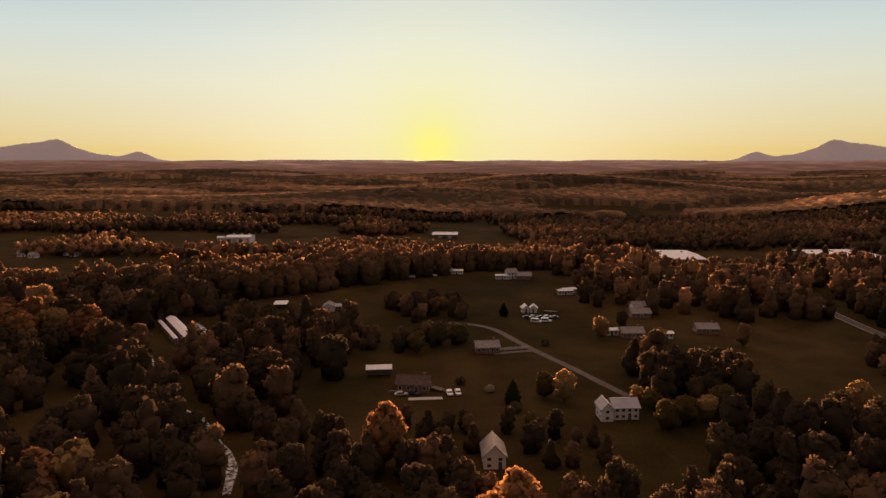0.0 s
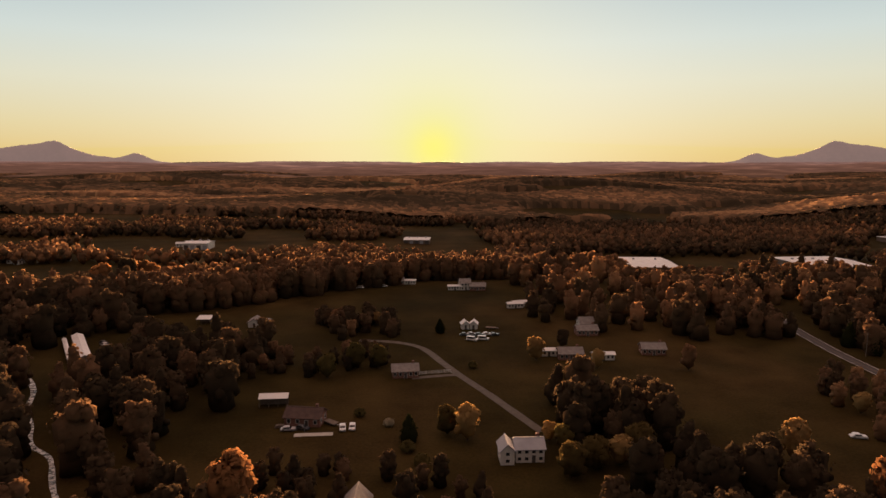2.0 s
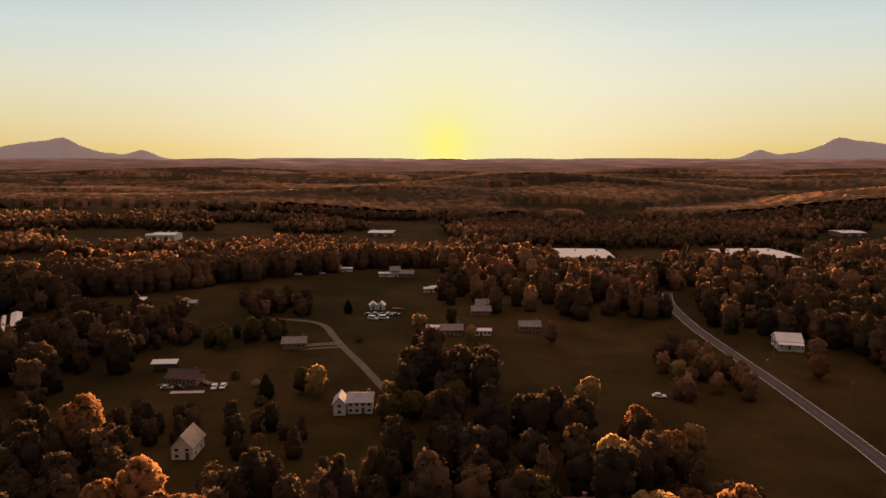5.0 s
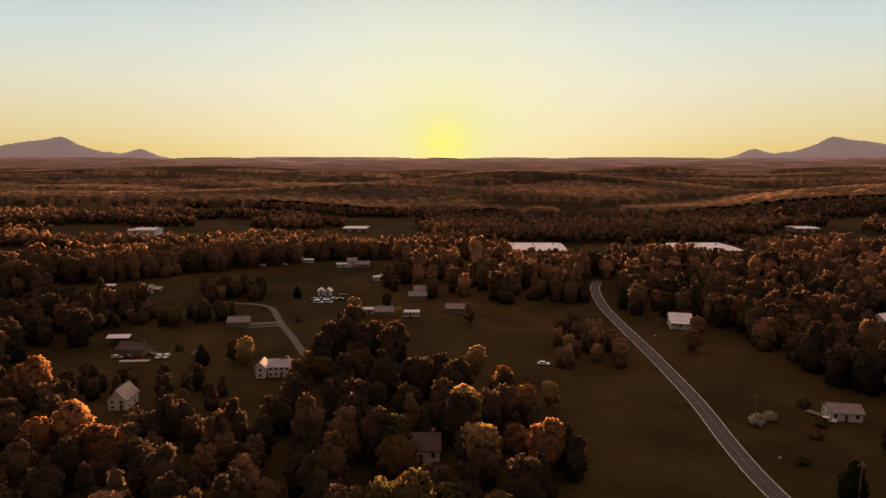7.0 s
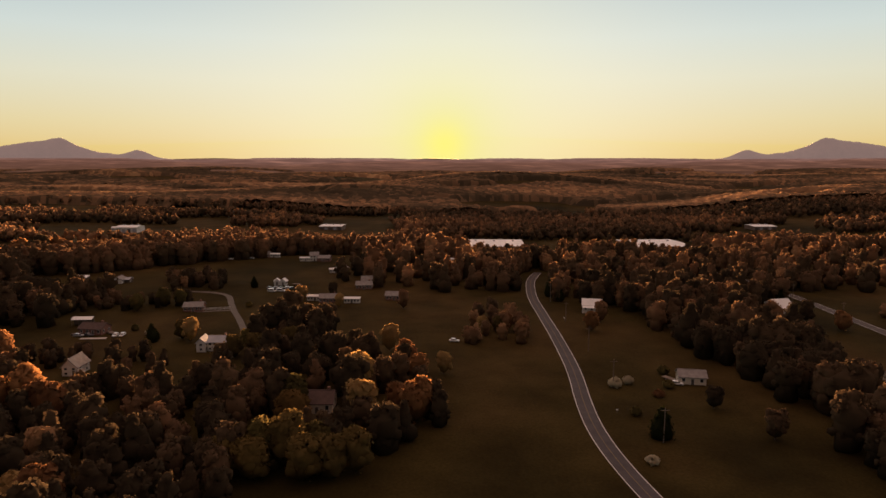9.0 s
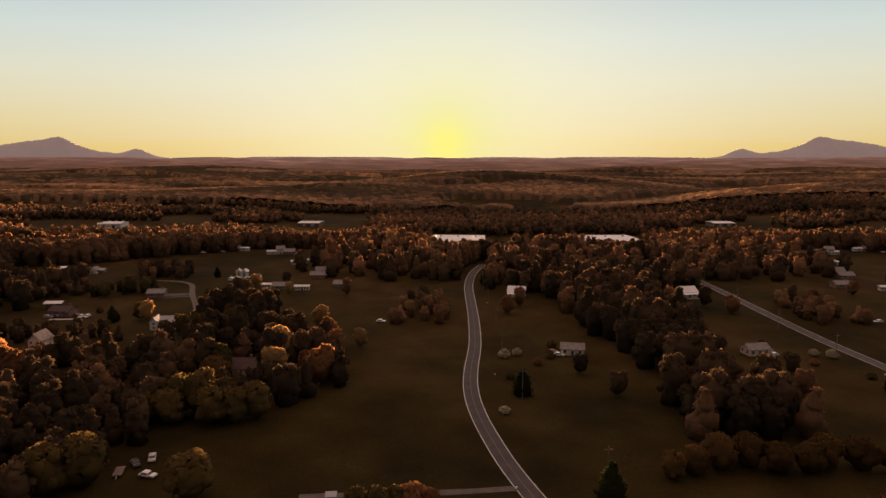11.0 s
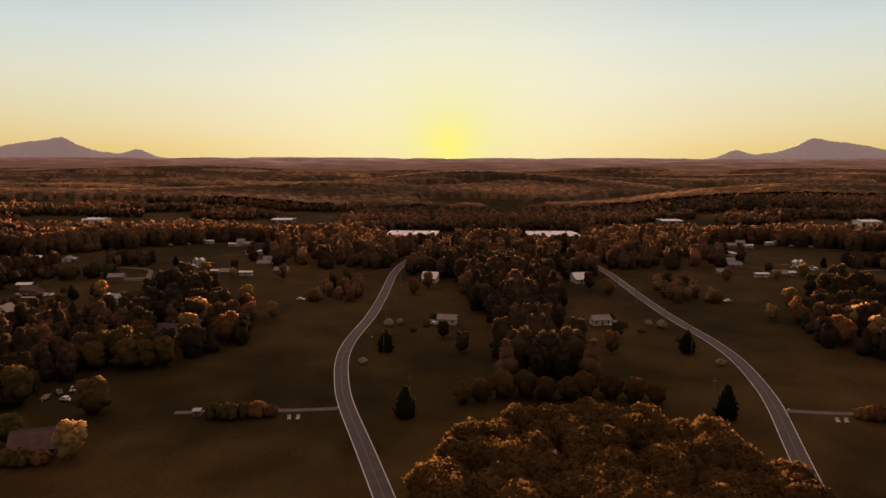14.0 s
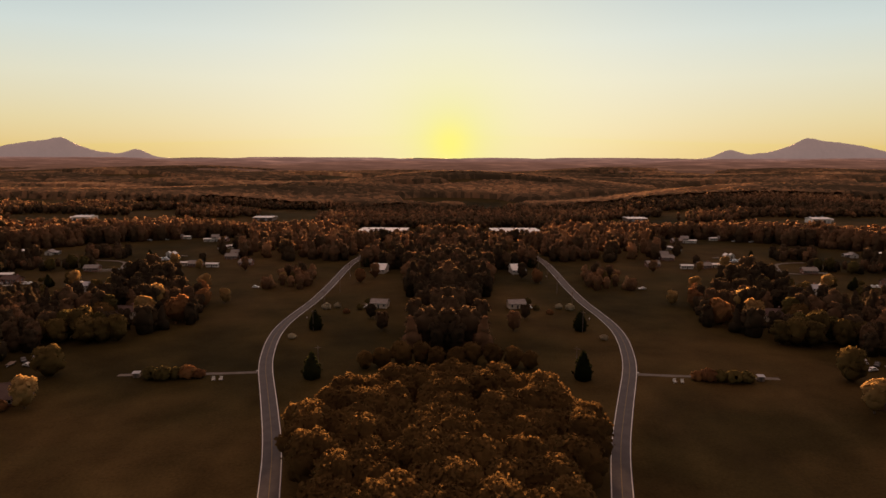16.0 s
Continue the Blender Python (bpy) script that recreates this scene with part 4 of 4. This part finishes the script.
def open_shed(label, w, d, h):
    root = new("open_shed")
    tagged(root, label, "shed")
    bm = bmesh.new()
    prism(bm, [(-d / 2, h), (d / 2, h + 0.9), (d / 2, h + 1.05), (-d / 2, h + 0.15)], -w / 2, w / 2)
    part("roof", bm, TIN, root, "white sheet-metal roof")
    for i in range(4):
        for s in (-1, 1):
            x = -w / 2 + 0.3 + (w - 0.6) * i / 3
            y = s * (d / 2 - 0.3)
            part("post", boxes((x - 0.09, y - 0.09, -0.3, x + 0.09, y + 0.09, h + 0.45 + s * 0.35)), DARKWOOD, root)
    part("back_wall", boxes((-w / 2 + 0.2, d / 2 - 0.18, -0.3, w / 2 - 0.2, d / 2 - 0.06, h + 0.7)), DARKWOOD, root, "weathered board back wall")
    return root


def car(label, paint, van=False):
    root = new("van" if van else "car")
    tagged(root, label, "van" if van else "car", "parked cars")
    L, W = (5.2, 1.95) if van else (4.5, 1.8)
    bm = bmesh.new()
    hh = 1.0 if van else 0.85
    prof = [(-L / 2, 0.35), (L / 2, 0.35), (L / 2, hh * 0.85), (L / 2 - 0.2, hh), (-L / 2 + 0.15, hh), (-L / 2, hh * 0.8)]
    prism(bm, prof, -W / 2, W / 2)
    bmesh.ops.bevel(bm, geom=bm.edges[:], offset=0.07, segments=2, affect="EDGES")
    part("body", bm, paint, root)
    bm = bmesh.new()
    top = 2.0 if van else 1.45
    prof = [(-L / 2 + (1.0 if van else 1.3), hh), (L / 2 - (0.1 if van else 0.5), hh), (L / 2 - (0.2 if van else 1.0), top), (-L / 2 + (1.5 if van else 2.0), top)]
    prism(bm, prof, -W / 2 + 0.08, W / 2 - 0.08)
    bmesh.ops.bevel(bm, geom=bm.edges[:], offset=0.08, segments=2, affect="EDGES")
    part("cabin", bm, paint, root)
    part("windscreen", (lambda b: (prism(b, [(prof[0][0] - 0.02, hh + 0.06), (prof[0][0] + 0.05, hh + 0.06), (prof[3][0] + 0.03, top - 0.08), (prof[3][0] - 0.06, top - 0.08)], -W / 2 + 0.18, W / 2 - 0.18), b)[1])(bmesh.new()), GLASS, root)
    for s in (-1, 1):
        y0, y1 = prof[0][0] + 0.5, prof[1][0] - 0.6
        part("side_window", boxes((s * (W / 2 - 0.08) - 0.015, y0, hh + 0.1, s * (W / 2 - 0.08) + 0.015, y1, top - 0.15)), GLASS, root)
        part("headlight", boxes((s * W * 0.33 - 0.18, -L / 2 - 0.02, 0.55, s * W * 0.33 + 0.18, -L / 2 + 0.03, 0.72)), GLASS, root)
        for y in (-L * 0.3, L * 0.3):
            for nm, rad, th, mt in (("wheel", 0.34, 0.24, TYRE),):
                bm = bmesh.new()
                bmesh.ops.create_cone(bm, cap_ends=True, segments=16, radius1=rad, radius2=rad, depth=th, matrix=pose(s * (W / 2 - 0.1), y, rad, 0, 90, 0))
                wh = part(nm, bm, mt, root)
                bm = bmesh.new()
                bmesh.ops.create_cone(bm, cap_ends=True, segments=12, radius1=0.2, radius2=0.2, depth=th + 0.03, matrix=pose(s * (W / 2 - 0.1), y, rad, 0, 90, 0))
                part("rim", bm, RIM, wh)
    return root


# the halls behind the belt
place(hall_building("industrial_hall", "white metal hall with a pale roof in a meadow", 22, 18, 5.5, 1.2), -297, 570, 0)
place(gable_house("outbuilding", "small white outbuilding beside the metal hall", "outbuilding", 6, 5, 3, 1.2, WHITE, TIN, windows=2), -319, 582, 5)
place(hall_building("industrial_hall", "long low white warehouse among far woods", 27, 24, 4.0, 0.7, 5, DARKWOOD), -103, 676, -3)
place(hall_building("factory", "large white factory with a wide pale roof", 54, 52, 6.0, 0.8, 7, DARKWOOD), 81, 512, -3)

# farms on the flank
small_farm = place(gable_house("farmhouse", "small white farmhouse at the wood's edge", "house", 6, 5, 2.8, 1.6, WHITE, SHINGLE, windows=2), -446, 486, 8)
for x, y, a in ((-432, 478, -10), (-412, 490, 15), (-404, 486, 80), (-376, 499, 0), (-392, 494, 30)):
    again(small_farm, x, y, a)
for x, y, a in ((-255, 1700, 0), (-900, 1500, 20), (-600, 1250, 5), (-420, 1050, -15), (-80, 1420, 8)):
    again(small_farm, x, y, a)

# barn, sheds and the long barn
place(gable_house("barn", "small white gabled barn in a dark meadow", "barn", 5.6, 7, 2.5, 1.5, WHITE, SHINGLE, windows=1, door=True, ridge_along="y"), -171, 300, 3)
place(gable_house("lean_to", "grey-roofed lean-to beside the white barn", "shed", 3, 5, 2.0, 0.8, DARKWOOD, STEEL, windows=1, door=False), -166.3, 302, 3)
place(open_shed("low open shed with a pale metal roof", 7, 5, 2.4), -197, 305, 0)
place(gable_house("long_barn", "long barn with bright pale metal roof slopes", "barn", 4.2, 38, 3.0, 0.8, DARKWOOD, TIN, windows=2, over=0.2, ridge_along="y"), -231.4, 257.6, 33)
place(gable_house("long_shed", "narrow long shed with pale metal roof beside the long barn", "shed", 1.5, 36, 2.4, 0.3, DARKWOOD, TIN, windows=1, door=False, over=0.1, ridge_along="y"), -235.6, 254.8, 33)
cw = car("white car parked on grass", PAINT_WHITE)
place(cw, -112, 180.5, 8)
again(cw, -109.2, 181, 5)
cd, cs = car("dark car parked in a row", PAINT_DARK), car("silver car parked in a row", PAINT_SILVER)
place(cd, -228.5, 270, 62), place(cs, -226.5, 267, 60)
for i in range(7):
    again((cs, cw, cd)[i % 3], -224.6 + i * 2.0, 264 - i * 3.3, 62 + i)

# cottage yard
place(open_shed("open shed with a bright white metal roof", 9.5, 2.8, 2.8), -137, 199, 4)
place(gable_house("cottage", "red-brick cottage with brown shingle roof", "house", 11, 7, 2.7, 1.9, BRICK, BROWN, windows=4, chimney=True), -124, 186, -8)
apron = part("yard_apron", (lambda b: (box(b, -5.6, -1.1, -0.2, 5.6, 1.1, 0.06), bmesh.ops.bevel(b, geom=b.edges[:], offset=0.03, segments=1, affect="EDGES"), b)[2])(bmesh.new()), CONCRETE)
tagged(apron, "pale concrete yard apron", "yard", kind="structure")
place(apron, -120, 177, 4)
again(cd, -124, 180.5, 70), again(cs, -128, 179.8, 95)
again(cd, -12, 30, 40), again(cw, -6, 24, 75), again(cs, -9, 33, 20)

# houses
place(gable_house("white_house", "pale gabled house with grey shingle roof among trees", "house", 5.6, 8, 3.4, 2.9, WHITE, SHINGLE, storeys=2, windows=2, ridge_along="y", chimney=False), -102, 133, 0)
place(gable_house("white_house", "white two-storey house with grey metal roof", "house", 7.6, 6.2, 3.8, 1.7, WHITE, STEEL, storeys=2, windows=4, chimney=True), -59.5, 162, 2)
place(gable_house("house_wing", "gabled wing of the white house", "house", 3.6, 6, 3.9, 1.8, WHITE, STEEL, storeys=2, windows=1, ridge_along="y", door=False), -65.6, 160.5, 2)
place(gable_house("brown_house", "wide house with brown shingle roof behind trees", "house", 9.5, 8.5, 3.2, 2.6, CREAM, BROWN, windows=3, chimney=True), -6.2, 100, 0)
place(gable_house("brown_house", "low house with red-brown shingle roof under trees", "house", 15, 11, 2.4, 3.6, BRICK, BROWN, windows=5, chimney=True), 9, -11, 20)
place(gable_house("white_house", "small white house beside the country road", "house", 9.5, 8, 3.6, 2.4, WHITE, TIN, windows=3, porch=True), 109, 228, -12)
place(gable_house("cabin", "low brown cabin with pale porch roof in the meadow", "cabin", 9, 6, 2.7, 1.6, CREAM, SHINGLE, windows=3), 120, 124, -10)
again(cw, 114, 121, 70)

trailer = gable_house("mobile_home", "long low white mobile home", "mobile home", 8.5, 3.2, 2.4, 0.5, WHITE, TIN, windows=5)
place(trailer, -41, 336, 8)
for x, y, a in ((-38, 251.5, 0), (-101, 403, -4), (-72, 384, 0), (-17, 246, 0), (-38, 340, 20), (36, 379, 0)):
    again(trailer, x, y, a)
bungalow = gable_house("bungalow", "single-storey brick house with grey shingle roof", "house", 9.5, 6.5, 2.6, 1.7, BRICK, SHINGLE, windows=5, chimney=True)
place(bungalow, -30, 248, 0)
for x, y, a in ((-15, 283, 2), (-58, 384, -5), (5.6, 254, -4), (-109, 403, -3), (-95.6, 228, 6)):
    again(bungalow, x, y, a)
farm = gable_house("white_house", "white farmhouse with steep grey roof", "house", 6.5, 6.5, 4.2, 2.2, WHITE, SHINGLE, storeys=2, windows=3)
place(farm, -66, 386, 12)
for x, y, a in ((-14, 289, 5),):
    again(farm, x, y, a)
vw = car("white van parked by the farm lane", PAINT_WHITE, True)
place(vw, -68, 273, 70)
again(vw, -63, 274, 80)
white_shed = gable_house("shed", "small white gabled farm shed", "shed", 3.4, 3.4, 2.6, 1.3, WHITE, TIN, windows=1, ridge_along="y")
place(white_shed, -70.2, 293.5, 10)
again(white_shed, -66, 293.5, -8), again(cw, 37.4, 172.5, 80)
for x, y, a in ((-130.8, 389, 75), (-128, 392, 80), (-116.4, 393.5, 85)):
    again(cw, x, y, a)
for i in range(5):
    again((cd, cs, cd, cw)[i % 4], -71 + i * 3.4, 281 + i % 2, 84 + 7 * i)
for i in range(9):
    again((cs, cw, cd)[i % 3], 114 + i * 4.4, 494 - i * 0.8, i * 7 % 20)


def board_fence(label, n, step):
    root = new("fence")
    tagged(root, label, "fence")
    for i in range(n + 1):
        part("post", boxes((i * step - 0.08, -0.08, -0.3, i * step + 0.08, 0.08, 1.35)), WHITE, root)
    for i in range(n):
        for z in (0.35, 0.75, 1.15):
            part("rail", boxes((i * step + 0.08, -0.03, z - 0.09, (i + 1) * step - 0.08, 0.03, z + 0.09)), WHITE, root)
    return root


place(board_fence("white three-rail board fence along a driveway", 6, 2.4), -92.6, 227.8, 12)


def lawn_chair():
    root = new("lawn_chair")
    tagged(root, "white slatted lawn chair standing in the meadow", "chair", "lawn chairs")
    part("seat", boxes((-0.55, -0.5, 0.42, 0.55, 0.5, 0.52)), WHITE, root)
    bm = boxes((-0.55, 0.4, 0.5, 0.55, 0.5, 1.5))
    bm.transform(Matrix.Rotation(radians(-10), 4, "X"))
    part("backrest", bm, WHITE, root)
    for x in (-0.42, 0.42):
        part("armrest", boxes((x - 0.08, -0.45, 0.66, x + 0.08, 0.5, 0.72)), WHITE, root)
        for y in (-0.4, 0.38):
            part("leg", boxes((x - 0.05, y - 0.05, 0, x + 0.05, y + 0.05, 0.66)), WHITE, root)
    return root


chair = place(lawn_chair(), 71.6, 9.6, 10)
again(chair, 74.2, 9.8, -6)


def utility_pole():
    root = new("utility_pole")
    tagged(root, "wooden utility pole with crossarm beside the road", "utility pole", "utility poles")
    bm = bmesh.new()
    bmesh.ops.create_cone(bm, cap_ends=True, segments=10, radius1=0.17, radius2=0.11, depth=10.5, matrix=pose(0, 0, 4.95))
    part("pole", bm, DARKWOOD, root)
    part("crossarm", boxes((-1.2, -0.06, 9.3, 1.2, 0.06, 9.45)), DARKWOOD, root)
    for x in (-1.05, -0.4, 0.4, 1.05):
        bm = bmesh.new()
        bmesh.ops.create_cone(bm, cap_ends=True, segments=8, radius1=0.06, radius2=0.04, depth=0.18, matrix=pose(x, 0, 9.54))
        part("insulator", bm, GLASS, root)
    return root


up = place(utility_pole(), 91, 118, 6)
for x, y in ((92, 160), (91, 204), (91, 248), (94, 76), (108, 20)):
    again(up, x, y, 4)


def mailbox():
    root = new("mailbox")
    tagged(root, "pale roadside mailbox on a wooden post", "mailbox", "mailboxes")
    part("post", boxes((-0.06, -0.06, -0.2, 0.06, 0.06, 1.05)), DARKWOOD, root)
    bm = bmesh.new()
    prism(bm, [(-0.28, 1.05), (0.28, 1.05), (0.28, 1.28), (0.2, 1.4), (-0.2, 1.4), (-0.28, 1.28)], -0.14, 0.14)
    part("box", bm, TIN, root, "pale sheet-metal box")
    part("flag", boxes((0.145, -0.1, 1.2, 0.17, 0.12, 1.28)), BRICK, root, "small red flag")
    return root


mb = place(mailbox(), 86.5, 96, 80)
again(mb, 85.5, 17, 70), again(mb, 91, 208, 85)


def pump_hut():
    root = new("pump_hut")
    tagged(root, "tiny weathered wooden hut beside the gravel lane", "hut")
    part("wall", boxes((-1.1, -0.8, -0.2, 1.1, 0.8, 1.7)), DARKWOOD, root)
    bm = bmesh.new()
    prism(bm, [(-1.05, 1.7), (1.05, 2.0), (1.05, 2.12), (-1.05, 1.82)], -1.35, 1.35)
    part("roof", bm, STEEL, root, "grey sheet roof")
    part("door", boxes((-0.35, -0.86, 0, 0.35, -0.78, 1.5)), DOORM, root)
    return root


place(pump_hut(), 42, 12.5, 5)


def wood_pile():
    """Split logs stacked in rows beside the cottage."""
    root = new("wood_pile")
    tagged(root, "stack of split firewood beside the cottage yard", "firewood")
    for row in range(3):
        for i in range(9 - row):
            bm = bmesh.new()
            bmesh.ops.create_cone(bm, cap_ends=True, segments=8, radius1=0.16, radius2=0.15, depth=1.1, matrix=pose(i * 0.34 + row * 0.17 - 1.3, 0, 0.16 + row * 0.29, 90, 0, 0))
            part("log", bm, DARKWOOD, root)
    return root


place(wood_pile(), -131, 182, 12)


def farm_trailer():
    root = new("farm_trailer")
    tagged(root, "low flat farm trailer standing in the yard", "trailer")
    part("deck", boxes((-1.1, -2.4, 0.62, 1.1, 2.4, 0.76)), DARKWOOD, root, "weathered plank deck")
    part("frame", boxes((-0.6, -2.3, 0.48, -0.45, 2.3, 0.62), (0.45, -2.3, 0.48, 0.6, 2.3, 0.62)), STEEL, root)
    part("drawbar", boxes((-0.06, -4.0, 0.45, 0.06, -2.3, 0.57)), STEEL, root)
    for x in (-0.95, 0.95):
        for y in (-0.5, 0.5):
            bm = bmesh.new()
            bmesh.ops.create_cone(bm, cap_ends=True, segments=14, radius1=0.33, radius2=0.33, depth=0.22, matrix=pose(x, y, 0.33, 0, 90, 0))
            w = part("wheel", bm, TYRE, root)
            bm = bmesh.new()
            bmesh.ops.create_cone(bm, cap_ends=True, segments=10, radius1=0.18, radius2=0.18, depth=0.25, matrix=pose(x, y, 0.33, 0, 90, 0))
            part("rim", bm, RIM, w)
    return root


ft = place(farm_trailer(), -116, 184.5, 50)
again(ft, 113, 126, 30), again(ft, -58, 293, 80), again(ft, -14, 25.5, 15)
